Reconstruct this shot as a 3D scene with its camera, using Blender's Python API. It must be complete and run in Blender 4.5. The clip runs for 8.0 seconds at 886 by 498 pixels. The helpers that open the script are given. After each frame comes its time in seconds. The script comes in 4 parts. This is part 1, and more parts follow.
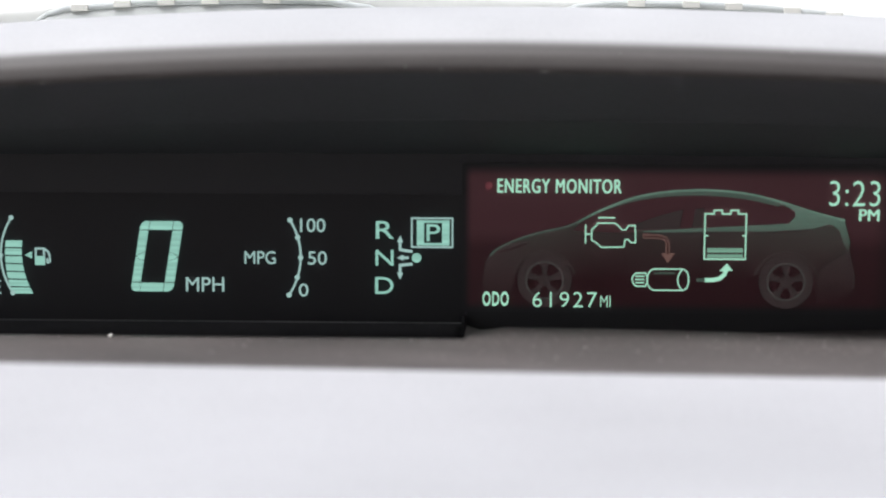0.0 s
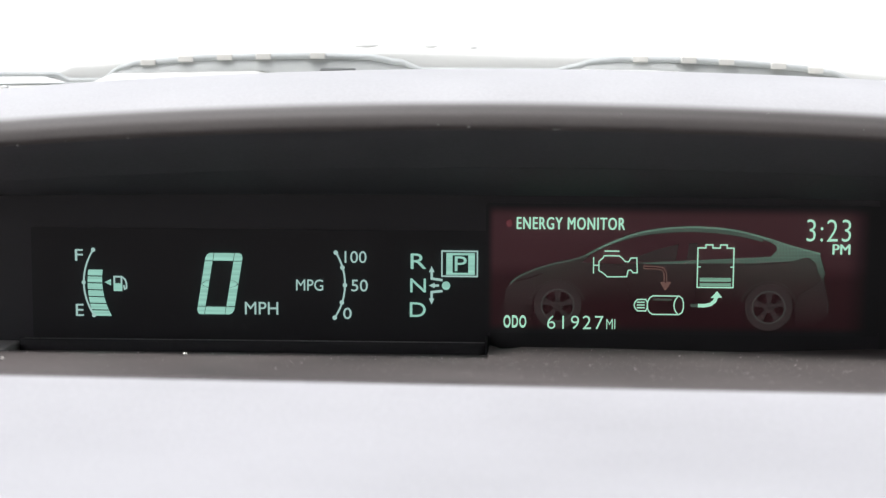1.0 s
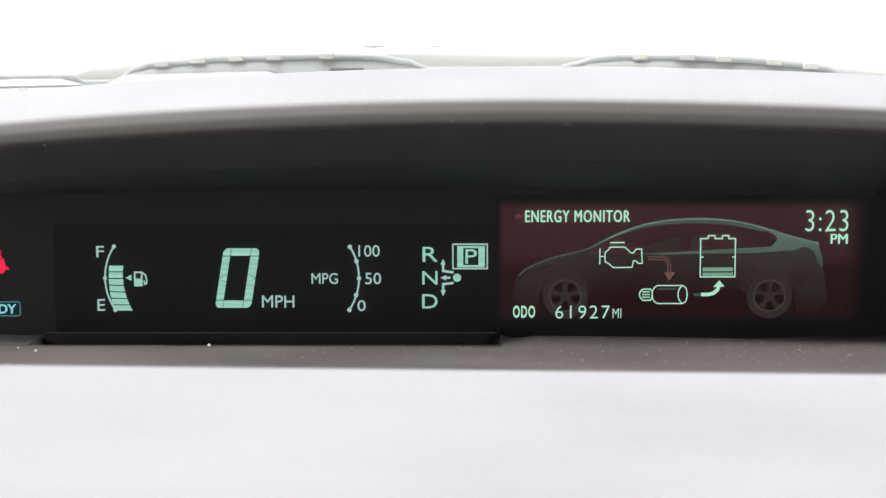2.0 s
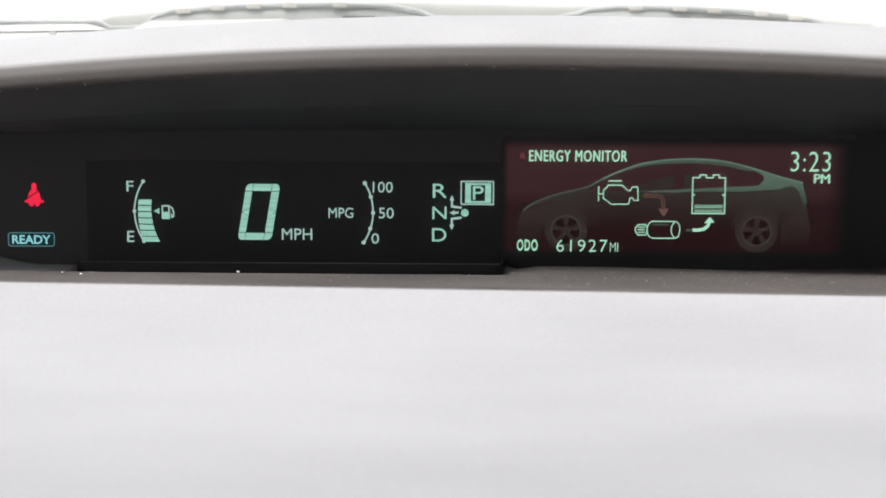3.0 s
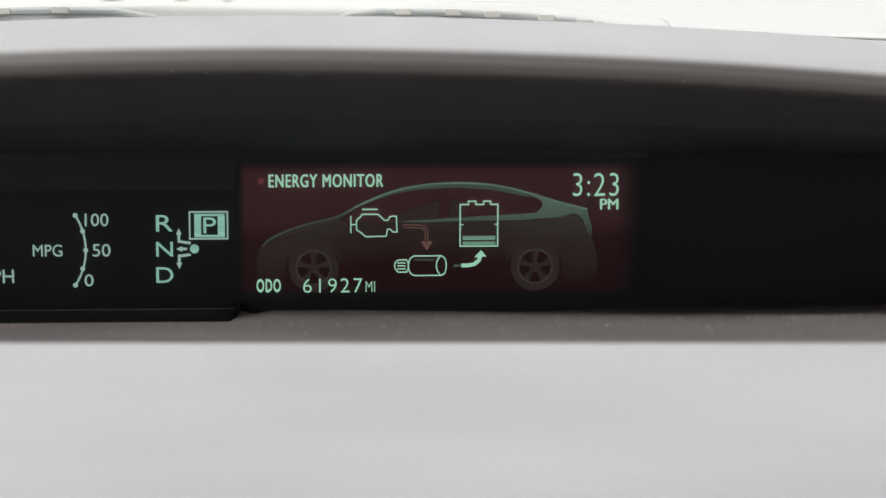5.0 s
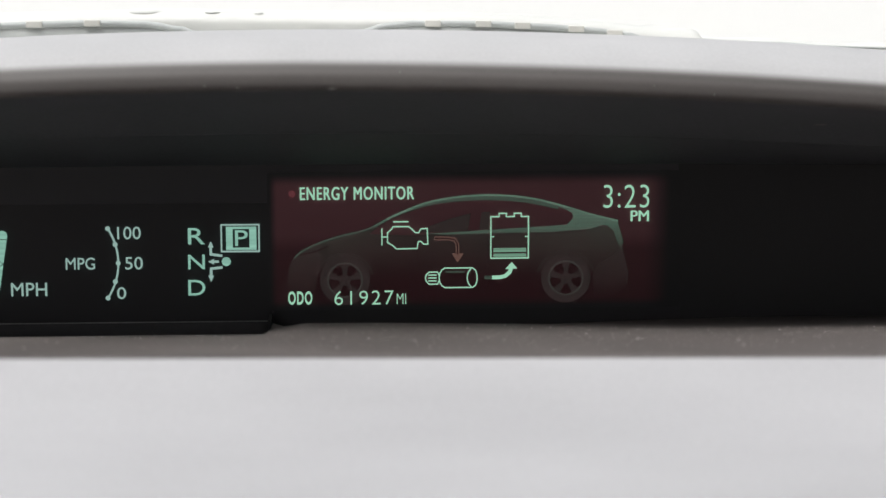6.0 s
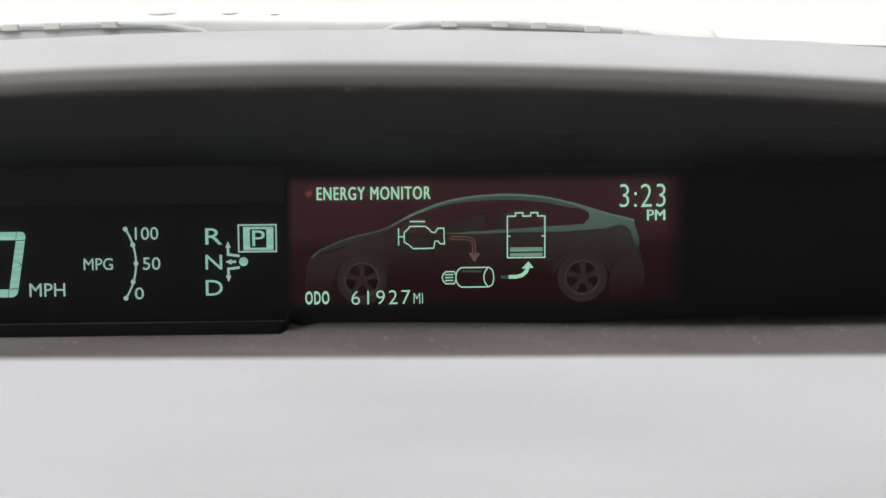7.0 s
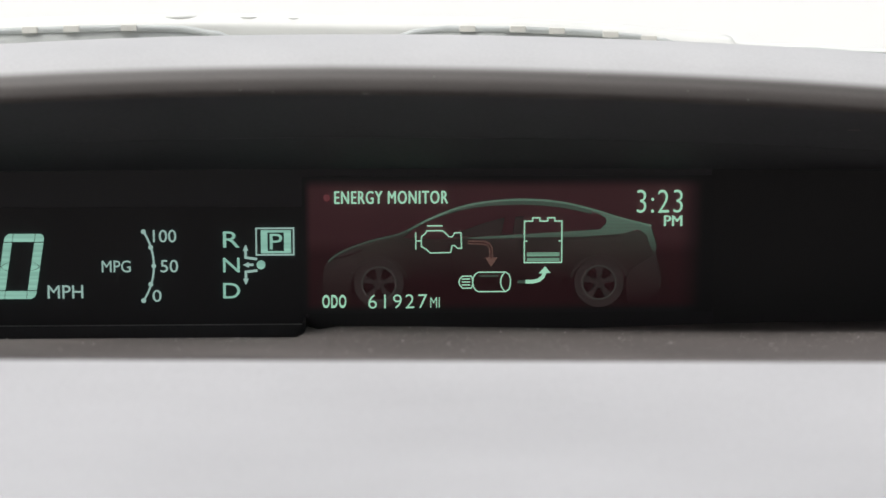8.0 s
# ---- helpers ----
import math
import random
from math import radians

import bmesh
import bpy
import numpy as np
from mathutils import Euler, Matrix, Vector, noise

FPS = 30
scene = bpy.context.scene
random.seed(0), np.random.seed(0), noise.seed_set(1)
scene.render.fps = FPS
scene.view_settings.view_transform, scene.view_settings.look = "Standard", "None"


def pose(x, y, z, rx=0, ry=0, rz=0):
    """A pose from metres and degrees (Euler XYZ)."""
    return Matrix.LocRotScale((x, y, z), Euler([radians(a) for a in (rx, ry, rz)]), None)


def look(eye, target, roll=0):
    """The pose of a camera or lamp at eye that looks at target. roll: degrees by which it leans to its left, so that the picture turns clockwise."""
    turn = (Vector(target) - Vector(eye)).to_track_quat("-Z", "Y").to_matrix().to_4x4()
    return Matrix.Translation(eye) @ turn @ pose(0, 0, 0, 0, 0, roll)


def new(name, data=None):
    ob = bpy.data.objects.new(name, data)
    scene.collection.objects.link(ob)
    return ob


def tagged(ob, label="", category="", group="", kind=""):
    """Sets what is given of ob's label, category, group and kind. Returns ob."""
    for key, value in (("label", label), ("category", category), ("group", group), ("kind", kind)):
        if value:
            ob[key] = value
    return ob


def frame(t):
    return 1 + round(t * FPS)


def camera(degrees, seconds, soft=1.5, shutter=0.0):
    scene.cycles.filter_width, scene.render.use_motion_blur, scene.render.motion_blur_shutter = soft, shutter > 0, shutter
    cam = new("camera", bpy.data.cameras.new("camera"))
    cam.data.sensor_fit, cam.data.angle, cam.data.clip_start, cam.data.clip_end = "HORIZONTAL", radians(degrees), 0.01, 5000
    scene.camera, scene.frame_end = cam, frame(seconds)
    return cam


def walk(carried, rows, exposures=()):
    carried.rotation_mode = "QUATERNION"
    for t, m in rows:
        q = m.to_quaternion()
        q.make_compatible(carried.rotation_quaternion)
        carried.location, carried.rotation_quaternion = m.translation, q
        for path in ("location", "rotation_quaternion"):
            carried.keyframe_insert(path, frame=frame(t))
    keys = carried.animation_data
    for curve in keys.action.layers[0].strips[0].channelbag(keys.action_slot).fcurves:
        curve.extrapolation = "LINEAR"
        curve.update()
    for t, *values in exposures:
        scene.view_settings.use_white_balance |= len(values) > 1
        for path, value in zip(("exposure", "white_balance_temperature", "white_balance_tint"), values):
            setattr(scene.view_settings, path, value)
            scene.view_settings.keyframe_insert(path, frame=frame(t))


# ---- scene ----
DEG = 25.0
cam = camera(DEG, 8.0, soft=1.3, shutter=0.6)
cam.data.dof.use_dof = True
cam.data.dof.focus_distance = 0.635
cam.data.dof.aperture_fstop = 18.0
walk(cam, (
    (0.0, pose(0.0266, -0.5499, 0.0808, 81.109, -0.250, 1.082)),
    (0.2, pose(0.0254, -0.5559, 0.0873, 80.641, -0.646, 1.248)),
    (0.5, pose(0.0251, -0.6121, 0.0924, 81.256, -0.536, 1.585)),
    (1.0, pose(0.0265, -0.6296, 0.0993, 81.400, -0.284, 1.707)),
    (1.2, pose(0.0266, -0.6275, 0.0996, 81.408, -0.172, 1.712)),
    (2.3, pose(0.0134, -0.6570, 0.1012, 81.352, 0.244, 0.817)),
    (2.5, pose(0.0138, -0.6598, 0.1018, 80.914, 0.424, 1.264)),
    (2.8, pose(0.0039, -0.6801, 0.0970, 80.501, -0.276, 0.319)),
    (3.0, pose(0.0030, -0.6958, 0.0999, 80.161, -0.310, 0.169)),
    (3.2, pose(0.0024, -0.7099, 0.1046, 80.828, -0.909, 0.099)),
    (3.5, pose(-0.0167, -0.7157, 0.1115, 81.289, -1.142, -1.064)),
    (3.8, pose(-0.0037, -0.7178, 0.1116, 81.297, -0.942, -0.648)),
    (4.0, pose(0.0100, -0.7098, 0.1068, 81.672, -0.704, -0.470)),
    (4.2, pose(0.0292, -0.6454, 0.0973, 81.281, -0.760, -1.859)),
    (4.3, pose(0.0350, -0.6257, 0.0961, 80.756, -0.485, -2.425)),
    (4.5, pose(0.0458, -0.5984, 0.0848, 81.049, 0.060, -2.762)),
    (4.7, pose(0.0464, -0.5966, 0.0834, 81.164, -0.234, -3.702)),
    (5.8, pose(0.0452, -0.5982, 0.0828, 81.690, 0.163, -2.925)),
    (6.0, pose(0.0458, -0.5979, 0.0859, 81.406, 0.114, -2.783)),
    (6.5, pose(0.0460, -0.5985, 0.0857, 81.465, 0.191, -2.403)),
    (7.0, pose(0.0461, -0.5991, 0.0858, 81.423, 0.333, -2.300)),
    (7.5, pose(0.0464, -0.5994, 0.0862, 81.493, 0.061, -2.211)),
    (8.0, pose(0.0458, -0.6002, 0.0857, 81.576, 0.047, -1.788)),
), exposures=(
    (0.0, 0.56, 6200, 14),
    (1.2, 0.60, 6250, 14),
    (2.5, 0.66, 6400, 13),
    (3.5, 0.44, 6450, 13),
    (4.0, 0.38, 6450, 12),
    (4.5, 0.15, 6450, 12),
    (6.0, 0.26, 6420, 12),
    (8.0, 0.28, 6420, 12),
))

# ---- daylight: bright overcast sky through the glass, soft high sun ----
world = bpy.data.worlds.new("overcast_sky")
scene.world = world
world.use_nodes = True
wn, wl = world.node_tree.nodes, world.node_tree.links
sky = wn.new("ShaderNodeTexSky")
sky.sky_type = "NISHITA"
sky.sun_disc = False
sky.sun_elevation = radians(70)
sky.sun_rotation = radians(251)
sky.air_density = 1.6
sky.dust_density = 6.0
pale = wn.new("ShaderNodeHueSaturation")
pale.inputs["Saturation"].default_value = 0.22
wl.new(sky.outputs[0], pale.inputs["Color"])
wl.new(pale.outputs[0], wn["Background"].inputs["Color"])
wn["Background"].inputs["Strength"].default_value = 0.15

sun_data = bpy.data.lights.new("sun", "SUN")
sun_data.energy = 1.2
sun_data.angle = radians(48)
sun_data.color = (1.0, 0.97, 0.93)
sun = new("sun", sun_data)
sun.matrix_world = look((-1.3, -0.45, 3.6), (0, 0, 0))


# ---- materials ----
def node_material(name):
    m = bpy.data.materials.new(name)
    m.use_nodes = True
    n = m.node_tree.nodes
    return m, n, m.node_tree.links, n["Principled BSDF"]


def plastic(name, color, rough=0.5, grain=900.0, bump=0.25, specular=0.5, mottle=0.12, depth=0.0003, streak=(1, 1, 1)):
    """Moulded, grained plastic: fine leather-like grain, broad dull patches, faint dust."""
    m, n, l, b = node_material(name)
    tex = n.new("ShaderNodeTexCoord")
    fine = n.new("ShaderNodeTexNoise")
    fine.inputs["Scale"].default_value = grain
    fine.inputs["Detail"].default_value = 3
    broad = n.new("ShaderNodeTexNoise")
    broad.inputs["Scale"].default_value = 14
    broad.inputs["Detail"].default_value = 4
    l.new(tex.outputs["Object"], fine.inputs["Vector"])
    run = n.new("ShaderNodeMapping")
    run.inputs["Scale"].default_value = streak
    l.new(tex.outputs["Object"], run.inputs["Vector"])
    l.new(run.outputs[0], broad.inputs["Vector"])
    mix = n.new("ShaderNodeMath")
    mix.operation = "MULTIPLY_ADD"
    mix.inputs[1].default_value = 0.6
    l.new(fine.outputs["Fac"], mix.inputs[0])
    l.new(broad.outputs["Fac"], mix.inputs[2])
    ramp = n.new("ShaderNodeValToRGB")
    ramp.color_ramp.elements[0].position = 0.45
    ramp.color_ramp.elements[1].position = 1.0
    ramp.color_ramp.elements[0].color = (*[c * (1 - mottle) for c in color], 1)
    ramp.color_ramp.elements[1].color = (*[min(1, c * (1 + mottle)) for c in color], 1)
    l.new(mix.outputs[0], ramp.inputs["Fac"])
    l.new(ramp.outputs["Color"], b.inputs["Base Color"])
    rr = n.new("ShaderNodeMapRange")
    rr.inputs["To Min"].default_value = rough - 0.06
    rr.inputs["To Max"].default_value = rough + 0.08
    l.new(broad.outputs["Fac"], rr.inputs["Value"])
    l.new(rr.outputs[0], b.inputs["Roughness"])
    b.inputs["Specular IOR Level"].default_value = specular
    bp = n.new("ShaderNodeBump")
    bp.inputs["Strength"].default_value = bump
    bp.inputs["Distance"].default_value = depth
    l.new(fine.outputs["Fac"], bp.inputs["Height"])
    l.new(bp.outputs[0], b.inputs["Normal"])
    return m


def lit(name, color, strength=1.0, streak=0.0, fade=None, along=None, pitch=0.0, base=(0.01, 0.011, 0.0105)):
    """Glowing phosphor of a vacuum fluorescent display, with its fine row structure."""
    m, n, l, b = node_material(name)
    b.inputs["Base Color"].default_value = (*base, 1)
    b.inputs["Roughness"].default_value = 0.4
    b.inputs["Emission Color"].default_value = (*color, 1)
    if streak:
        tex = n.new("ShaderNodeTexCoord")
        mp = n.new("ShaderNodeMapping")
        mp.inputs["Scale"].default_value = (40, 60, 1500)
        ns = n.new("ShaderNodeTexNoise")
        ns.inputs["Scale"].default_value = 1.0
        l.new(tex.outputs["Object"], mp.inputs["Vector"])
        l.new(mp.outputs[0], ns.inputs["Vector"])
        rg = n.new("ShaderNodeMapRange")
        rg.inputs["To Min"].default_value = strength * (1 - streak)
        rg.inputs["To Max"].default_value = strength * (1 + streak)
        l.new(ns.outputs["Fac"], rg.inputs["Value"])
        l.new(rg.outputs[0], b.inputs["Emission Strength"])
        out = rg.outputs[0]
        if pitch:
            cells = n.new("ShaderNodeSeparateXYZ")
            l.new(tex.outputs["Object"], cells.inputs[0])
            for axis in ("X", "Z"):
                turn, wave, gain, mul = [n.new("ShaderNodeMath") for _ in range(4)]
                turn.operation, wave.operation, gain.operation, mul.operation = "MULTIPLY", "SINE", "MULTIPLY_ADD", "MULTIPLY"
                turn.inputs[1].default_value = 2 * math.pi / pitch
                gain.inputs[1].default_value = 0.32
                gain.inputs[2].default_value = 1.0
                l.new(cells.outputs[axis], turn.inputs[0])
                l.new(turn.outputs[0], wave.inputs[0])
                l.new(wave.outputs[0], gain.inputs[0])
                l.new(out, mul.inputs[0])
                l.new(gain.outputs[0], mul.inputs[1])
                out = mul.outputs[0]
        if along:
            sep = n.new("ShaderNodeSeparateXYZ")
            l.new(tex.outputs["Object"], sep.inputs[0])
            ar = n.new("ShaderNodeMapRange")
            ar.inputs["From Min"].default_value, ar.inputs["From Max"].default_value = 0.026, 0.132
            l.new(sep.outputs["X"], ar.inputs["Value"])
            rp = n.new("ShaderNodeValToRGB")
            els = rp.color_ramp.elements
            while len(els) < len(along):
                els.new(0.5)
            for e, (x, v) in zip(els, along):
                e.position = (x - 0.026) / 0.106
                e.color = (v, v, v, 1)
            l.new(ar.outputs[0], rp.inputs["Fac"])
            mul = n.new("ShaderNodeMath")
            mul.operation = "MULTIPLY"
            l.new(out, mul.inputs[0])
            l.new(rp.outputs["Color"], mul.inputs[1])
            out = mul.outputs[0]
        if fade:
            sep = n.new("ShaderNodeSeparateXYZ")
            l.new(tex.outputs["Object"], sep.inputs[0])
            fr = n.new("ShaderNodeMapRange")
            fr.inputs["From Min"].default_value, fr.inputs["From Max"].default_value = fade
            l.new(sep.outputs["Z"], fr.inputs["Value"])
            mul = n.new("ShaderNodeMath")
            mul.operation = "MULTIPLY"
            l.new(out, mul.inputs[0])
            l.new(fr.outputs[0], mul.inputs[1])
            out = mul.outputs[0]
        l.new(out, b.inputs["Emission Strength"])
    else:
        b.inputs["Emission Strength"].default_value = strength
    return m


def tinted(name, color, rough, specular=0.5):
    m, n, l, b = node_material(name)
    ns = n.new("ShaderNodeTexNoise")
    ns.inputs["Scale"].default_value = 35
    tex = n.new("ShaderNodeTexCoord")
    l.new(tex.outputs["Object"], ns.inputs["Vector"])
    rg = n.new("ShaderNodeMapRange")
    rg.inputs["To Min"].default_value = rough * 0.85
    rg.inputs["To Max"].default_value = rough * 1.2
    l.new(ns.outputs["Fac"], rg.inputs["Value"])
    l.new(rg.outputs[0], b.inputs["Roughness"])
    b.inputs["Base Color"].default_value = (*color, 1)
    b.inputs["Specular IOR Level"].default_value = specular
    return m




def shaded_profile(name, stops, rough, specular):
    """Grained moulding with shade painted into its colour along the profile; stops: (height of the profile in metres,
    colour).
    """
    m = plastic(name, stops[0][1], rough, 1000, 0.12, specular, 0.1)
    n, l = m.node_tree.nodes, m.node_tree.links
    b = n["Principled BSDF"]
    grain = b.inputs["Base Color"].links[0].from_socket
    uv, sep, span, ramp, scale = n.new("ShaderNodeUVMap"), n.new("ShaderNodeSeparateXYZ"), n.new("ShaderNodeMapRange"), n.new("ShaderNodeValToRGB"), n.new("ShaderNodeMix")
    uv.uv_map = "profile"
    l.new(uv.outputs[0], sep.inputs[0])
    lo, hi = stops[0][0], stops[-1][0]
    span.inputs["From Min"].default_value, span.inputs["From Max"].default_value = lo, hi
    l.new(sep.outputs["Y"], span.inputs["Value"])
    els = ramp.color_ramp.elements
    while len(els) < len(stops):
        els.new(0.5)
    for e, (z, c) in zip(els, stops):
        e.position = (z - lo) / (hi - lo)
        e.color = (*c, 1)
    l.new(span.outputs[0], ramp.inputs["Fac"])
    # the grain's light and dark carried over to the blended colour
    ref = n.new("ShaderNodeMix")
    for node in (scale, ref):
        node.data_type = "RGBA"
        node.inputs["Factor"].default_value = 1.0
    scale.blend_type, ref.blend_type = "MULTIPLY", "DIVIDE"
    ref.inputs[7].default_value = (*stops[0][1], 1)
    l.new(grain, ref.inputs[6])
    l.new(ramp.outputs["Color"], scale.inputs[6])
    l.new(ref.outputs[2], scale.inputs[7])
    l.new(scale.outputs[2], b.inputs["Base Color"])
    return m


# Grey hood; the front lip's shade is put into the colour by height.
HOOD = shaded_profile("hood_plastic_lip_shaded", [(0.0470, (0.150, 0.147, 0.157)), (0.0480, (0.120, 0.109, 0.103)), (0.0525, (0.102, 0.091, 0.086)), (0.0538, (0.084, 0.075, 0.071)), (0.0547, (0.110, 0.100, 0.096)), (0.0555, (0.300, 0.292, 0.290)), (0.0563, (0.46, 0.453, 0.458))], 0.52, 0.4)
# Darker copy of the dash grey: some of the hood's shade is coloured in.
TRIM = plastic("grey_trim_plastic_shaded", (0.097, 0.084, 0.080), 0.55, 520, 0.5, 0.3, mottle=0.4)
SURROUND = plastic("grey_surround_plastic", (0.46, 0.44, 0.43), 0.6, 700, 0.3, 0.35, mottle=0.2)
# Streaked mottle paints faint windscreen reflections into the pad's colour.
PAD = plastic("light_grey_dash_plastic", (0.45, 0.444, 0.457), 0.5, 1000, 0.25, 0.5, mottle=0.10, streak=(0.6, 1.8, 1))
LINER = plastic("matte_black_liner_plastic", (0.146, 0.152, 0.166), 0.6, 700, 0.2, 0.3)
BLACK = tinted("smoked_black_panel", (0.098, 0.097, 0.103), 0.36, 0.2)
DARK_SHEET = tinted("deep_black_shade_sheet", (0.062, 0.061, 0.063), 0.38, 0.2)
WINDOW = tinted("black_display_window", (0.068, 0.066, 0.070), 0.30, 0.2)
DUSTY = plastic("dusty_black_plastic", (0.20, 0.20, 0.20), 0.8, 1500, 0.3, 0.3, 0.6)
LEDGE = plastic("black_ledge_plastic", (0.062, 0.061, 0.065), 0.7, 900, 0.25, 0.2)


def soft_filter(name, stops, right):
    """Smoked panel with a wine tint by height (metres), a reflection painted into it, and its fading right edge."""
    m, n, l, b = node_material(name)
    tex, sep = n.new("ShaderNodeTexCoord"), n.new("ShaderNodeSeparateXYZ")
    l.new(tex.outputs["Object"], sep.inputs[0])
    up = n.new("ShaderNodeMapRange")
    up.inputs["From Min"].default_value, up.inputs["From Max"].default_value = -0.024, 0.020
    l.new(sep.outputs["Z"], up.inputs["Value"])
    ramp = n.new("ShaderNodeValToRGB")
    ramp.color_ramp.interpolation = "EASE"
    els = ramp.color_ramp.elements
    while len(els) < len(stops):
        els.new(0.5)
    for e, (z, c) in zip(els, stops):
        e.position = (z + 0.024) / 0.044
        e.color = (*c, 1)
    l.new(up.outputs[0], ramp.inputs["Fac"])
    faded = ramp.outputs["Color"]
    for x0, x1 in ((0.0222, 0.0250), right):
        side = n.new("ShaderNodeMapRange")
        side.interpolation_type = "SMOOTHSTEP"
        side.inputs["From Min"].default_value, side.inputs["From Max"].default_value = x0, x1
        l.new(sep.outputs["X"], side.inputs["Value"])
        mix = n.new("ShaderNodeMix")
        mix.data_type = "RGBA"
        l.new(side.outputs[0], mix.inputs["Factor"])
        if x0 < 0.1:
            mix.inputs[6].default_value = (0.070, 0.068, 0.072, 1)
            l.new(faded, mix.inputs[7])
        else:
            l.new(faded, mix.inputs[6])
            mix.inputs[7].default_value = (0.058, 0.057, 0.060, 1)
        faded = mix.outputs[2]
    l.new(faded, b.inputs["Base Color"])
    b.inputs["Roughness"].default_value = 0.31
    b.inputs["Specular IOR Level"].default_value = 0.22
    return m


SMOKE = (0.076, 0.074, 0.078)
# The paler upper stops put reflected light into the tint.
WINE_FILTER = soft_filter("wine_red_filter_glass", [(-0.0225, SMOKE), (-0.0195, (0.175, 0.076, 0.086)), (-0.006, (0.200, 0.082, 0.094)), (0.001, (0.350, 0.148, 0.170)), (0.0145, (0.380, 0.166, 0.190)), (0.0185, SMOKE)], (0.1350, 0.1445))
GREEN = lit("green_phosphor", (0.38, 0.75, 0.59), 0.50, 0.42)
FINE = lit("thin_green_phosphor", (0.49, 0.75, 0.66), 0.46)
DOTS = lit("pale_green_phosphor", (0.44, 0.86, 0.60), 0.58, 0.12)
DIM = lit("dim_green_phosphor", (0.40, 0.58, 0.45), 0.034, 0.3, (-0.0130, 0.0018), [(0.027, 0.9), (0.040, 1.0), (0.054, 0.7), (0.064, 0.55), (0.086, 0.6), (0.112, 0.95), (0.124, 1.0), (0.131, 1.0)], base=(0.165, 0.056, 0.068), pitch=0.00046)
ROOF = lit("half_lit_green_phosphor", (0.33, 0.64, 0.46), 0.180, 0.5, base=(0.165, 0.056, 0.068), pitch=0.00046)
GLASSY = lit("faint_green_phosphor", (0.33, 0.64, 0.46), 0.070, 0.35, base=(0.165, 0.056, 0.068), pitch=0.00046)
WHEEL = lit("faint_grey_phosphor", (0.48, 0.58, 0.50), 0.018, 0.35, base=(0.165, 0.056, 0.068))
CHARGE = lit("pale_charge_phosphor", (0.40, 0.78, 0.54), 0.28, 0.5)
TAIL = lit("fading_green_phosphor", (0.33, 0.64, 0.46), 0.150, 0.4, (-0.0080, 0.0060), base=(0.165, 0.056, 0.068), pitch=0.00046)
AMBER = lit("dim_amber_phosphor", (0.56, 0.30, 0.24), 0.16)
CYAN = lit("cyan_lamp_legend", (0.27, 0.66, 0.70), 0.62)
CYAN_DIM = lit("dim_cyan_border", (0.22, 0.58, 0.60), 0.22)
TEAL = lit("dim_teal_lamp", (0.05, 0.20, 0.22), 0.05)
RED = lit("red_warning_lamp", (1.0, 0.02, 0.07), 0.60)
RED_DIM = lit("dim_red_led", (0.6, 0.16, 0.18), 0.10, base=(0.30, 0.10, 0.11))
WHEEL_RIM = lit("pale_grey_phosphor", (0.46, 0.58, 0.49), 0.048, 0.35, base=(0.165, 0.056, 0.068))
HOLE = tinted("wheel_opening", (0.160, 0.058, 0.068), 0.31, 0.4)
FAINT = lit("very_faint_green_phosphor", (0.45, 0.60, 0.50), 0.018, 0.4, base=(0.165, 0.056, 0.068), pitch=0.00046)
NOSE = lit("shaded_green_phosphor", (0.46, 0.58, 0.49), 0.026, 0.3, (-0.021, -0.001), base=(0.165, 0.056, 0.068), pitch=0.00046)
RUBBER = plastic("grey_rubber_seal", (0.46, 0.475, 0.465), 0.6, 300, 0.2, 0.4)
BLOCK = plastic("dark_grey_moulding", (0.16, 0.165, 0.16), 0.6, 300, 0.2, 0.3)
COWL = plastic("weathered_cowl_plastic", (0.44, 0.45, 0.435), 0.6, 300, 0.2, 0.4)
BONNET = plastic("pale_silver_bonnet_paint", (0.70, 0.695, 0.665), 0.5, 2000, 0.02, 0.4, 0.04)
PAINT = plastic("pale_silver_paint", (0.80, 0.795, 0.765), 0.4, 2000, 0.02, 0.5, 0.03)
CLIP = plastic("cream_plastic_clip", (0.72, 0.70, 0.65), 0.5, 500, 0.1)
SHELL = plastic("grey_headliner_cloth", (0.55, 0.54, 0.52), 0.9, 500, 0.4, 0.1)
FLOOR = plastic("dark_carpet", (0.06, 0.06, 0.06), 0.95, 400, 0.5, 0.1)
GROUND = plastic("pale_concrete", (0.60, 0.59, 0.57), 0.95, 3.0, 0.0, 0.1)
CRUMB = plastic("pale_crumb", (0.88, 0.86, 0.80), 0.7, 2000, 0.3)
SCUFF = plastic("pale_scuff", (0.27, 0.26, 0.25), 0.8, 2000, 0.1)
DUST = plastic("pale_dust", (0.58, 0.56, 0.53), 0.9, 2000, 0.1)


# ---- builders ----
def finish(bm, name, material, parent=None, label="", smooth=False):
    bmesh.ops.recalc_face_normals(bm, faces=bm.faces[:])
    me = bpy.data.meshes.new(name)
    bm.to_mesh(me)
    bm.free()
    me.materials.append(material)
    if smooth:
        for p in me.polygons:
            p.use_smooth = True
    ob = new(name, me)
    if parent is not None:
        ob.parent = parent
    if label:
        ob["label"] = label
    return ob


def thing(name, label, category, group="", kind="", at=(0, 0, 0)):
    ob = new(name)
    ob.empty_display_size = 0.01
    ob.location = at
    return tagged(ob, label, category, group, kind)


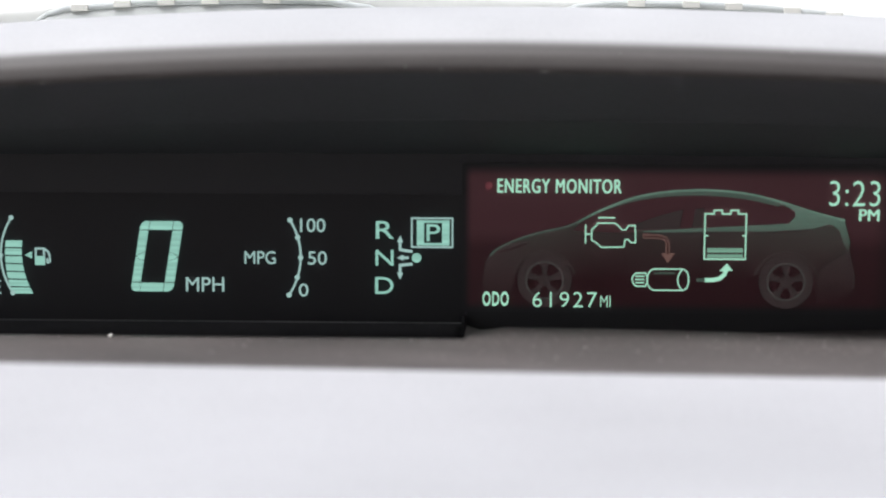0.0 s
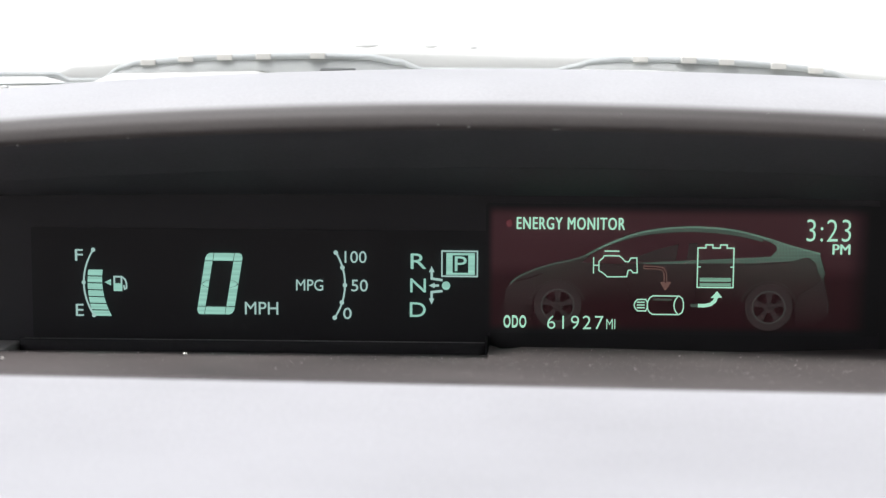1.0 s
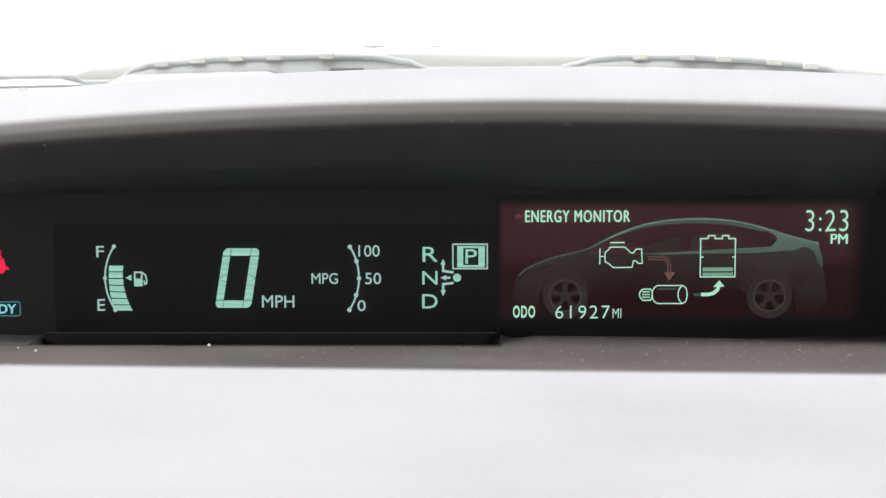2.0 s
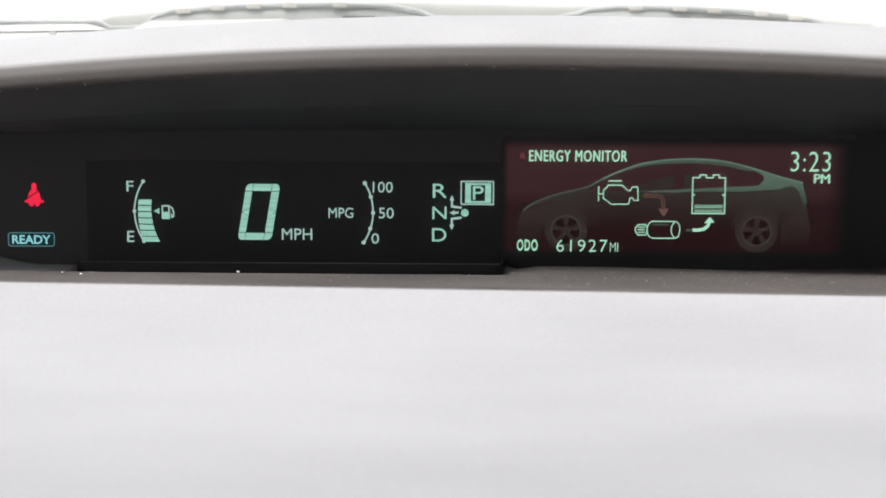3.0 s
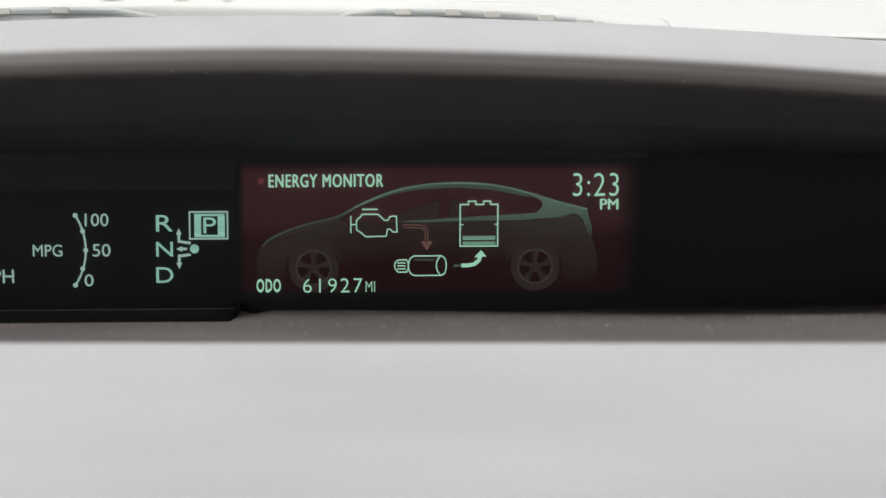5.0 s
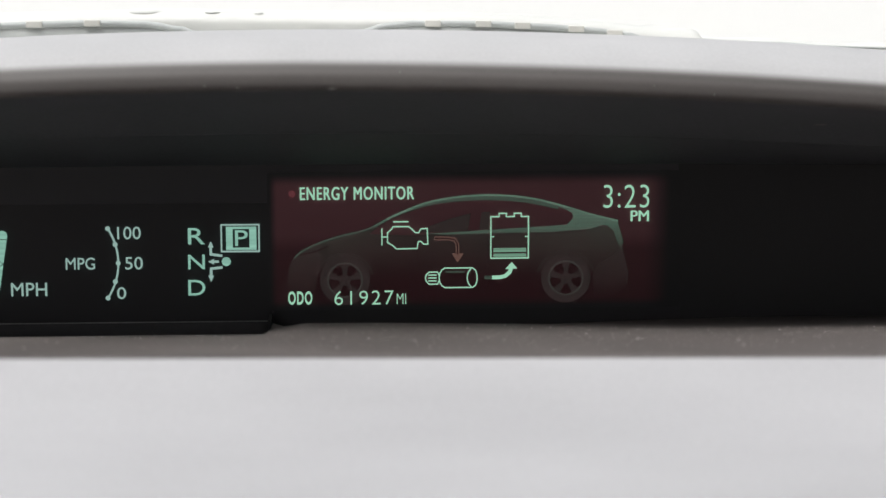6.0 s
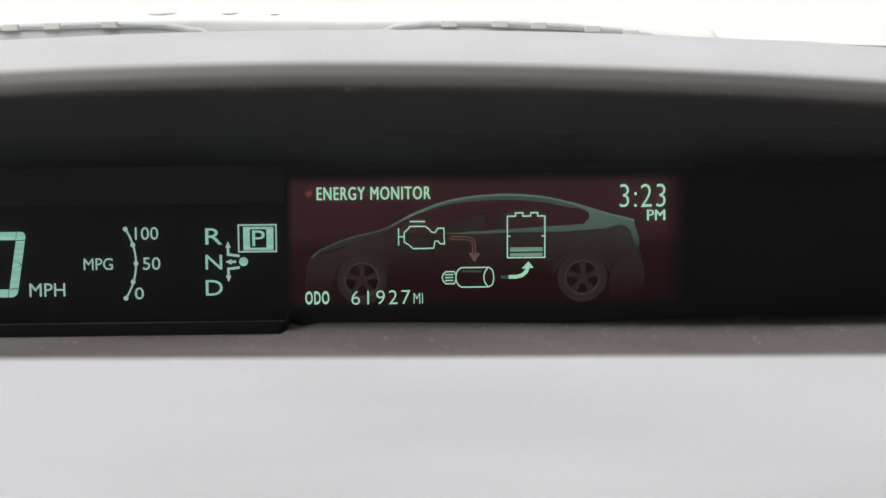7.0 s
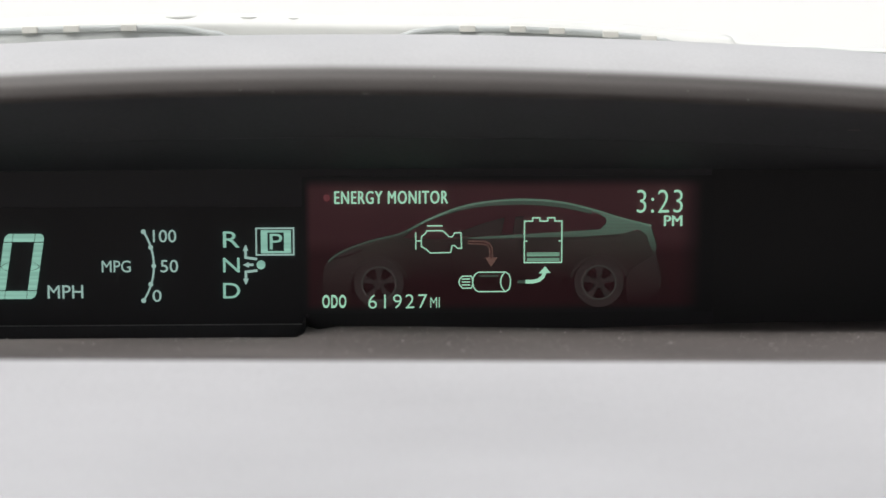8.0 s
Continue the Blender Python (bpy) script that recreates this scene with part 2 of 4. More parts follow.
def prism(name, pts, material, parent, y=-0.0004, thick=0.0003, label=""):
    """A flat plate with the outline pts (x, z in millimetres), its front at y."""
    bm = bmesh.new()
    front = [bm.verts.new((x / 1000, y, z / 1000)) for x, z in pts]
    back = [bm.verts.new((x / 1000, y + thick, z / 1000)) for x, z in pts]
    bm.faces.new(front)
    bm.faces.new(back[::-1])
    for i in range(len(pts)):
        j = (i + 1) % len(pts)
        bm.faces.new((front[j], front[i], back[i], back[j]))
    return finish(bm, name, material, parent, label)


def stroke(name, pts, width, material, parent, closed=False, y=-0.0004, thick=0.0003, label="", dots=()):
    """A raised line of that width (millimetres) along pts; dots: (x, z, radius) joined to it."""
    p = [Vector(q) for q in pts]
    count = len(p)
    left, right = [], []
    for i in range(count):
        a = p[i - 1] if (closed or i) else p[i]
        c = p[(i + 1) % count] if (closed or i < count - 1) else p[i]
        d1 = (p[i] - a).normalized() if (p[i] - a).length > 1e-6 else (c - p[i]).normalized()
        d2 = (c - p[i]).normalized() if (c - p[i]).length > 1e-6 else d1
        n1, n2 = Vector((-d1.y, d1.x)), Vector((-d2.y, d2.x))
        nn = n1 + n2
        nn = nn.normalized() if nn.length > 1e-6 else n1
        s = width / 2 / max(0.35, nn.dot(n1))
        left.append(p[i] + nn * s)
        right.append(p[i] - nn * s)
    bm = bmesh.new()

    def ring(pt):
        return (bm.verts.new((pt.x / 1000, y, pt.y / 1000)), bm.verts.new((pt.x / 1000, y + thick, pt.y / 1000)))

    lv, rv = [ring(q) for q in left], [ring(q) for q in right]
    for i in range(count if closed else count - 1):
        j = (i + 1) % count
        bm.faces.new((lv[i][0], lv[j][0], rv[j][0], rv[i][0]))
        bm.faces.new((lv[i][1], rv[i][1], rv[j][1], lv[j][1]))
        bm.faces.new((lv[i][0], lv[i][1], lv[j][1], lv[j][0]))
        bm.faces.new((rv[i][0], rv[j][0], rv[j][1], rv[i][1]))
    if not closed:
        for i in (0, count - 1):
            bm.faces.new((lv[i][0], rv[i][0], rv[i][1], lv[i][1]))
    for x, z, r in dots:
        disc = [bm.verts.new(((x + r * math.cos(a)) / 1000, y - 0.00005, (z + r * math.sin(a)) / 1000)) for a in [k * math.pi / 6 for k in range(12)]]
        bm.faces.new(disc)
    return finish(bm, name, material, parent, label)


def arc_through(a, b, c, steps=14):
    """Points on the circle through three points (x, z)."""
    (x1, y1), (x2, y2), (x3, y3) = a, b, c
    d = 2 * (x1 * (y2 - y3) + x2 * (y3 - y1) + x3 * (y1 - y2))
    ux = ((x1**2 + y1**2) * (y2 - y3) + (x2**2 + y2**2) * (y3 - y1) + (x3**2 + y3**2) * (y1 - y2)) / d
    uy = ((x1**2 + y1**2) * (x3 - x2) + (x2**2 + y2**2) * (x1 - x3) + (x3**2 + y3**2) * (x2 - x1)) / d
    r = math.hypot(x1 - ux, y1 - uy)
    a1, a2, a3 = [math.atan2(q[1] - uy, q[0] - ux) for q in (a, b, c)]
    while a2 - a1 > math.pi:
        a2 -= 2 * math.pi
    while a2 - a1 < -math.pi:
        a2 += 2 * math.pi
    while a3 - a2 > math.pi:
        a3 -= 2 * math.pi
    while a3 - a2 < -math.pi:
        a3 += 2 * math.pi
    return [(ux + r * math.cos(a1 + (a3 - a1) * k / steps), uy + r * math.sin(a1 + (a3 - a1) * k / steps)) for k in range(steps + 1)]


def disc_points(x, z, r, n=24, squash=1.0):
    return [(x + r * math.cos(2 * math.pi * k / n), z + r * squash * math.sin(2 * math.pi * k / n)) for k in range(n)]


def rounded(x0, z0, x1, z1, r, n=4):
    out = []
    for cx, cz, a0 in ((x1 - r, z1 - r, 0), (x0 + r, z1 - r, 90), (x0 + r, z0 + r, 180), (x1 - r, z0 + r, 270)):
        for k in range(n + 1):
            a = radians(a0 + 90 * k / n)
            out.append((cx + r * math.cos(a), cz + r * math.sin(a)))
    return out


def legend(name, body, box, material, parent, y=-0.0004, weight=0.0, label="", spacing=1.0, bold=0.0):
    """Words in the built-in font, fitted into box (x0, z0, x1, z1 in millimetres); bold: how much wider its strokes are."""
    cu = bpy.data.curves.new(name, "FONT")
    cu.body = body
    cu.offset = weight
    cu.extrude = 0.02
    cu.space_character = spacing
    cu.resolution_u = 4
    tmp = new(name, cu)
    me = bpy.data.meshes.new_from_object(tmp.evaluated_get(bpy.context.evaluated_depsgraph_get()))
    bpy.data.objects.remove(tmp)
    bpy.data.curves.remove(cu)
    co = np.empty(len(me.vertices) * 3)
    me.vertices.foreach_get("co", co)
    co = co.reshape(-1, 3)
    lo, hi = co.min(0), co.max(0)
    x0, z0, x1, z1 = [v / 1000 for v in box]
    x1 -= bold / 1000
    out = np.empty_like(co)
    out[:, 0] = x0 + (co[:, 0] - lo[0]) / (hi[0] - lo[0]) * (x1 - x0)
    out[:, 2] = z0 + (co[:, 1] - lo[1]) / (hi[1] - lo[1]) * (z1 - z0)
    out[:, 1] = y + 0.0003 * (1 - (co[:, 2] - lo[2]) / max(1e-9, hi[2] - lo[2]))
    me.vertices.foreach_set("co", out.ravel())
    if bold:
        both = bmesh.new()
        both.from_mesh(me)
        twin = bmesh.ops.duplicate(both, geom=both.verts[:] + both.edges[:] + both.faces[:])["geom"]
        for v in twin:
            if isinstance(v, bmesh.types.BMVert):
                v.co.x += bold / 1000
                v.co.y += 0.00003
        both.to_mesh(me)
        both.free()
    me.name = name
    me.materials.clear()
    me.materials.append(material)
    ob = new(name, me)
    ob.parent = parent
    if label:
        ob["label"] = label
    return ob


def sweep(name, xs, section, material, parent=None, label="", closed=False, profile=None):
    """A skin through the sections section(x) -> [(y, z), ...], smooth-shaded; profile: heights kept with the section's points."""
    bm = bmesh.new()
    rows = [[bm.verts.new((x, yy, zz)) for yy, zz in section(x)] for x in xs]
    for a, b in zip(rows, rows[1:]):
        m = len(a)
        for i in range(m if closed else m - 1):
            j = (i + 1) % m
            bm.faces.new((a[i], b[i], b[j], a[j]))
    if closed:
        bm.faces.new(rows[0])
        bm.faces.new(rows[-1][::-1])
    if profile:
        layer = bm.loops.layers.uv.new("profile")
        height = {v: h for row in rows for v, h in zip(row, profile)}
        for f in bm.faces:
            for loop in f.loops:
                loop[layer].uv = (loop.vert.co.x, height[loop.vert])
    ob = finish(bm, name, material, parent, label, smooth=True)
    return ob


def box(name, lo, hi, material, parent=None, label="", bevel=0.0):
    bm = bmesh.new()
    bmesh.ops.create_cube(bm, size=1)
    for v in bm.verts:
        v.co = Vector([(a + b) / 2 + c * (b - a) for a, b, c in zip(lo, hi, v.co)])
    if bevel:
        bmesh.ops.bevel(bm, geom=bm.edges[:], offset=bevel, segments=2, affect="EDGES", profile=0.6)
    return finish(bm, name, material, parent, label)


# ---- dashboard ----
XC = 0.033  # middle of the car


def spaced(a, b, n):
    return [a + (b - a) * k / n for k in range(n + 1)]


def rounded_profile(pts, steps=5):
    """Catmull-Rom through the points."""
    out = []
    for i in range(len(pts) - 1):
        p0, p1, p2, p3 = pts[max(0, i - 1)], pts[i], pts[i + 1], pts[min(len(pts) - 1, i + 2)]
        for k in range(steps):
            t = k / steps
            out.append(tuple(0.5 * (2 * b + (c - a) * t + (2 * a - 5 * b + 4 * c - d) * t * t + (3 * b - a - 3 * c + d) * t**3) for a, b, c, d in zip(p0, p1, p2, p3)))
    out.append(pts[-1])
    return out


def arch(x, k=0.24):
    """How far the hood's line falls towards its ends."""
    d = abs(x - XC)
    k = k + 0.048 if x < XC else k
    return k * d * d if d < 0.3 else k * (0.09 + 0.6 * (d - 0.3))


def back_off(x):
    return 0.30 * min(abs(x - XC), 0.35) ** 2


HOOD_LINE = rounded_profile([(0.068, 0.020), (0.060, 0.0335), (0.046, 0.0450), (0.024, 0.0555), (0.0, 0.0608), (-0.022, 0.0626), (-0.042, 0.0616),
                             (-0.053, 0.0601), (-0.0600, 0.0584), (-0.0645, 0.0565), (-0.0674, 0.0545)], 6)
LIP_LINE = rounded_profile([(-0.0674, 0.0545), (-0.0690, 0.0524), (-0.0697, 0.0505), (-0.0699, 0.0487), (-0.0690, 0.0473), (-0.067, 0.0469)], 6)
LIP = (-0.067, 0.0469)
SEAM = (-0.031, 0.0337)


def lift(x):
    """The lip climbs a little towards the driver's side: its upper and lower edge."""
    d = max(0.0, min(0.25, x) - 0.03)
    return 0.0004 - 0.0060 * d, 0.0012 - 0.0045 * d


def glass_bow(x):
    return 0.10 * ((x - XC) / 0.7) ** 2


def hood_section(x):
    up = lift(x)[0]
    return [(y + (back_off(x) if y < 0.05 else -glass_bow(x) * (y - 0.05) / 0.018), z - arch(x) + up * max(0.0, min(1.0, (-0.03 - y) / 0.034))) for y, z in HOOD_LINE]


def lip_section(x):
    up, low = lift(x)
    return [(y + back_off(x), z - arch(x) + low + (up - low) * max(0.0, min(1.0, (z - 0.0469) / 0.0078))) for y, z in LIP_LINE]


hood = thing("instrument_hood", "grey grained plastic hood arched over the instrument cluster", "dash hood")
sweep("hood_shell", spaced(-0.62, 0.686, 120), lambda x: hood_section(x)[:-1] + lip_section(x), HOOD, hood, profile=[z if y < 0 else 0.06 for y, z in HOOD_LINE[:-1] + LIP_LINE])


def liner_upper(x):
    y0, z0 = LIP[0] + back_off(x), LIP[1] - arch(x) + lift(x)[1]
    return rounded_profile([(y0, z0), (y0 + 0.016, z0 - 0.0042), (SEAM[0] + back_off(x) * 0.5, SEAM[1] - arch(x) * 0.8)], 4)


def liner_lower(x):
    gap = 0.06 + 0.12 * max(0.0, min(1.0, (x + 0.03) / 0.05))
    y0, z0 = SEAM[0] + back_off(x) * 0.5 + 0.0022 * gap, SEAM[1] - arch(x) * 0.8 - 0.0005 * gap
    return rounded_profile([(y0, z0), (-0.013, 0.0268 - arch(x) * 0.5), (0.001, 0.0212 - arch(x) * 0.15), (0.004, 0.0200 - arch(x) * 0.15)], 4)


LEFT, RIGHT = -0.270, 0.256
sweep("upper_liner", spaced(LEFT, RIGHT, 60), liner_upper, LINER, hood, "matte black inner face of the hood")
sweep("lower_liner", spaced(LEFT, RIGHT, 60), liner_lower, LINER, hood, "matte black inner face below a seam")
for side in (LEFT, RIGHT):
    s = -1 if side < 0 else 1
    prof = hood_section(side)
    bm = bmesh.new()
    outline = [(0.03, -0.034)] + [(0.03, 0.045 - arch(side))] + [q for q in prof if q[0] < 0.028] + lip_section(side)[1:] + [(-0.071 + back_off(side), -0.030)]
    ring_a = [bm.verts.new((side, y, z)) for y, z in outline]
    ring_b = [bm.verts.new((side + s * 0.01, y, z)) for y, z in outline]
    bm.faces.new(ring_a)
    bm.faces.new(ring_b[::-1])
    for i in range(len(outline)):
        j = (i + 1) % len(outline)
        bm.faces.new((ring_a[i], ring_a[j], ring_b[j], ring_b[i]))
    finish(bm, "side_cheek", LINER, hood, "matte black side of the recess")


EDGE_Y = -0.175


def edge_z(x):
    """Height of the line where the dark apron meets the pale pad."""
    x = max(-0.25, min(0.25, x))
    return -0.0009 - 0.0105 * x + 0.002 * (x - XC) ** 2


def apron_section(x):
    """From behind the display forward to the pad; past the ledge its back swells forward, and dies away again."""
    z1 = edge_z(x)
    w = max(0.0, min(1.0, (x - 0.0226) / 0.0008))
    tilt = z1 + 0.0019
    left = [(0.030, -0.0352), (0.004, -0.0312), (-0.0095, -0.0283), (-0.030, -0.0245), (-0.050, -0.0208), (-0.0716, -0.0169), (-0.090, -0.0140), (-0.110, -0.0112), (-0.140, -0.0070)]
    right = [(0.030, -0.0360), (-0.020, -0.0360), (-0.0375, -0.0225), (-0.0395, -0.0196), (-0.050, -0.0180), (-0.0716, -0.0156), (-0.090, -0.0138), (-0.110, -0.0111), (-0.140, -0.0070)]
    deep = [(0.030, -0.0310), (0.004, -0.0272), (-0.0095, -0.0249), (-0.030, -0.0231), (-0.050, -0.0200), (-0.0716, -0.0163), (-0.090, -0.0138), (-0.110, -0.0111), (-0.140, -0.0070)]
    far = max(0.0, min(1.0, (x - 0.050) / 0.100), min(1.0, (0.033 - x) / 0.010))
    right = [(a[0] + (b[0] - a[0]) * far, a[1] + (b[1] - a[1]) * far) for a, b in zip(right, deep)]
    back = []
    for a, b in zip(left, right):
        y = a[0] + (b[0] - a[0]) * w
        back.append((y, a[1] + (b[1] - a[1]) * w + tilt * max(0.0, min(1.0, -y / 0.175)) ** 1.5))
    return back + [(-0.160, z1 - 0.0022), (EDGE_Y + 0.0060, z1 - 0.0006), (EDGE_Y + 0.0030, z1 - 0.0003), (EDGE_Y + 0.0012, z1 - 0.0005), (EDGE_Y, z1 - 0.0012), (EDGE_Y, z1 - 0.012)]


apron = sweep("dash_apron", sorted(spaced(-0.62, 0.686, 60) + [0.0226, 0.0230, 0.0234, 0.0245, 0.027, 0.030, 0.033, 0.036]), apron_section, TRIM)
tagged(apron, "grey grained plastic apron below the instrument cluster, coloured darker for shade, dusty", "dash trim")


def pad_section(x):
    z1 = edge_z(x)
    e = EDGE_Y - 0.001
    line = [(e, z1 - 0.012), (e, z1 - 0.0014), (e - 0.0006, z1 - 0.0004), (e - 0.0022, z1 - 0.0002), (e - 0.012, z1 - 0.0036), (e - 0.03, z1 - 0.0082), (e - 0.07, z1 - 0.0140), (e - 0.12, z1 - 0.0170),
            (e - 0.16, z1 - 0.024), (e - 0.19, z1 - 0.040), (e - 0.205, z1 - 0.065), (e - 0.21, z1 - 0.12), (e - 0.19, z1 - 0.30)]
    return rounded_profile(line, 3)


pad = sweep("dash_pad", spaced(-0.62, 0.686, 60), pad_section, PAD)
tagged(pad, "light grey grained plastic dashboard pad in daylight", "dashboard")

# ---- instrument cluster: left readouts ----
cluster = thing("instrument_cluster", "black instrument cluster with glowing green fluorescent readouts", "instrument cluster")
prism("back_panel", [(LEFT * 1000, -31), (RIGHT * 1000, -31), (RIGHT * 1000, 30), (LEFT * 1000, 30)], BLACK, cluster, y=0.0006, thick=0.004, label="smoked black cluster panel")
# Added sheet: stands in for the dimmer light right of the display.
prism("shade_sheet", rounded(146.2, -30.5, RIGHT * 1000 - 0.5, 29.0, 0.8), DARK_SHEET, cluster, y=0.0005, thick=0.0003, label="deep black sheet added for the dimmer light beside the display")
VIEW = prism("display_window", rounded(-124.0, -28.2, 22.6, 10.0, 0.8), WINDOW, cluster, y=0.0003, thick=0.0003, label="glossy black display window")


def ledge_section(x):
    return [(0.0006, -0.0268), (-0.0084, -0.0244), (-0.0092, -0.0247), (-0.0095, -0.0254), (-0.0093, -0.0310), (0.0006, -0.0330)]


sweep("ledge", spaced(-0.1262, 0.0222, 40), ledge_section, LEDGE, cluster, "black plastic ledge below the readouts, dusty edge", closed=True)
box("ledge_rim", (-0.1250, -0.0094, -0.0246), (0.0218, -0.0086, -0.02435), DUSTY, cluster, "dusty grey rim line", 0.0001)
box("ledge_end", (0.0220, -0.0098, -0.0300), (0.0227, 0.0, -0.0240), LEDGE, cluster, "black end of the ledge", 0.00015)
bm = bmesh.new()
rows = []
for x, z in rounded_profile([(-0.260, 0.0080), (-0.210, -0.0030), (-0.190, -0.0098), (-0.175, -0.0160), (-0.1606, -0.0206), (-0.1505, -0.0233), (-0.1440, -0.0244), (-0.1360, -0.0248), (-0.1268, -0.0249)], 4):
    rows.append([bm.verts.new(q) for q in ((x, 0.0006, z - 0.0024), (x, -0.010, z * 0.6 - 0.0244 * 0.4 - 0.0014), (x, -0.022, z * 0.25 - 0.0244 * 0.75 - 0.0006), (x, -0.034, -0.0240), (x, -0.036, -0.0300))])
for p, q in zip(rows, rows[1:]):
    for i in range(4):
        bm.faces.new((p[i], q[i], q[i + 1], p[i + 1]))
bm.faces.new(rows[-1] + [bm.verts.new((-0.1268, 0.0006, -0.0350))])
finish(bm, "corner_surround", SURROUND, hood, "grey curved corner of the surround, worn", smooth=True)

# speed: a slanted seven-segment nought with its joints
def on_digit(u, v):
    """u, v from 0 to 1 across and down the slanted digit."""
    return (-67.6 + 11.9 * u - 3.3 * v, 2.1 - 19.9 * v)


speed = prism("speed_readout", [on_digit(*q) for q in ((0.222, 0.0), (0.758, 0.0), (0.758, 0.122), (0.222, 0.122))], GREEN, cluster, label="slanted green nought of seven segments")
seg = (
    [(0.0, 0.122), (0.0, 0.075), (0.03, 0.03), (0.09, 0.0), (0.205, 0.0), (0.205, 0.122)],
    [(0.775, 0.0), (0.90, 0.0), (0.97, 0.03), (1.0, 0.075), (1.0, 0.122), (0.775, 0.122)],
    [(0.0, 0.136), (0.205, 0.136), (0.205, 0.435), (0.10, 0.455), (0.0, 0.50)],
    [(0.775, 0.136), (1.0, 0.136), (1.0, 0.50), (0.90, 0.455), (0.775, 0.435)],
    [(0.02, 0.506), (0.105, 0.463), (0.205, 0.443), (0.205, 0.560), (0.105, 0.545)],
    [(0.98, 0.506), (0.895, 0.463), (0.775, 0.443), (0.775, 0.560), (0.895, 0.545)],
    [(0.0, 0.512), (0.10, 0.553), (0.205, 0.570), (0.205, 0.864), (0.0, 0.864)],
    [(1.0, 0.512), (0.90, 0.553), (0.775, 0.570), (0.775, 0.864), (1.0, 0.864)],
    [(0.0, 0.878), (0.205, 0.878), (0.205, 1.0), (0.09, 1.0), (0.03, 0.97), (0.0, 0.925)],
    [(0.222, 0.878), (0.758, 0.878), (0.758, 1.0), (0.222, 1.0)],
    [(0.775, 0.878), (1.0, 0.878), (1.0, 0.925), (0.97, 0.97), (0.90, 1.0), (0.775, 1.0)],
)
for pts in seg:
    prism("segment", [on_digit(u, v) for u, v in pts], GREEN, speed)
legend("speed_unit", "MPH", (-55.3, -17.7, -44.6, -13.7), FINE, cluster, weight=0.0)
legend("economy_unit", "MPG", (-38.8, -9.8, -30.1, -6.2), FINE, cluster, weight=0.0)

econ = stroke("economy_scale", arc_through((-26.0, 2.6), (-23.1, -7.9), (-26.4, -18.5)), 0.55, FINE, cluster,
              dots=((-26.0, 2.6, 0.75), (-23.9, -2.2, 0.75), (-23.1, -7.9, 0.75), (-24.1, -13.5, 0.75), (-26.4, -18.5, 0.75)), label="thin curved green scale with five dots")
legend("scale_number", "100", (-23.2, -0.7, -16.2, 3.1), FINE, econ, weight=0.0)
legend("scale_number", "50", (-21.1, -9.9, -15.8, -6.1), FINE, econ, weight=0.0)
legend("scale_number", "0", (-23.7, -18.9, -21.0, -15.3), FINE, econ, weight=0.0)

fuel = stroke("fuel_gauge", arc_through((-103.9, 2.8), (-107.15, -7.8), (-104.0, -18.5)), 0.5, FINE, cluster,
              dots=((-103.9, 2.8, 0.7), (-107.15, -7.8, 0.7), (-104.0, -18.5, 0.7)), label="curved green fuel gauge, seven bars lit")
inner = arc_through((-105.6, -3.4), (-105.85, -10.0), (-104.1, -18.8), 7)
outer = arc_through((-101.0, -3.4), (-101.1, -10.0), (-98.3, -18.8), 7)
for k in range(7):
    g = 0.13
    a, b, c, d = [Vector(q) for q in (inner[k], inner[k + 1], outer[k + 1], outer[k])]
    prism("bar", [tuple(a.lerp(b, g)), tuple(a.lerp(b, 1 - g * 0.4)), tuple(d.lerp(c, 1 - g * 0.4)), tuple(d.lerp(c, g))], GREEN, fuel)
legend("fuel_mark", "F", (-109.8, -0.8, -107.3, 2.9), FINE, fuel, weight=0.0)
legend("fuel_mark", "E", (-109.9, -18.8, -107.4, -14.9), FINE, fuel, weight=0.0)
prism("pointer", [(-100.4, -7.7), (-98.4, -6.7), (-98.4, -8.7)], GREEN, fuel)
pump = stroke("pump_symbol", [(-97.3, -10.3), (-97.3, -5.9), (-95.0, -5.9), (-95.0, -10.3)], 0.5, FINE, fuel, closed=True, label="green fuel pump symbol")
prism("pump_body", [(-97.5, -8.0), (-94.8, -8.0), (-94.8, -10.5), (-97.5, -10.5)], GREEN, pump, y=-0.0005)
stroke("pump_hose", [(-94.8, -6.0), (-93.8, -6.8), (-93.4, -8.0), (-93.4, -9.6), (-94.0, -9.9), (-94.3, -8.6)], 0.45, FINE, pump)

# gear positions
gear = stroke("gear_display", [(7.9, -4.7), (7.9, 3.4), (19.2, 3.4), (19.2, -4.7)], 0.45, FINE, cluster, closed=True, label="gear letters with P boxed and lit")
prism("gear_frame", [(9.3, -3.9), (9.3, 2.6), (11.3, 2.6), (11.3, -3.9)], GREEN, gear)
prism("gear_frame", [(16.3, -3.9), (16.3, 2.6), (18.4, 2.6), (18.4, -3.9)], GREEN, gear)
stroke("gear_letter_border", [(9.3, 2.5), (18.4, 2.5)], 0.7, GREEN, gear, y=-0.0005)
stroke("gear_letter_border", [(9.3, -3.9), (18.4, -3.9)], 0.7, GREEN, gear, y=-0.0005)
legend("gear_letter", "P", (12.0, -3.0, 15.8, 1.7), GREEN, gear, weight=0.0)
legend("gear_letter", "R", (-2.1, -2.4, 2.9, 2.5), GREEN, gear, weight=0.0)
legend("gear_letter", "N", (-2.2, -10.0, 2.8, -5.6), GREEN, gear, weight=0.0)
legend("gear_letter", "D", (-2.3, -18.0, 2.8, -13.3), GREEN, gear, weight=0.0)
prism("gear_dot", disc_points(9.25, -7.75, 1.35, 18), GREEN, gear)
stroke("gear_arrow", [(4.65, -2.8), (4.65, -5.5), (8.1, -6.0)], 0.75, FINE, gear)
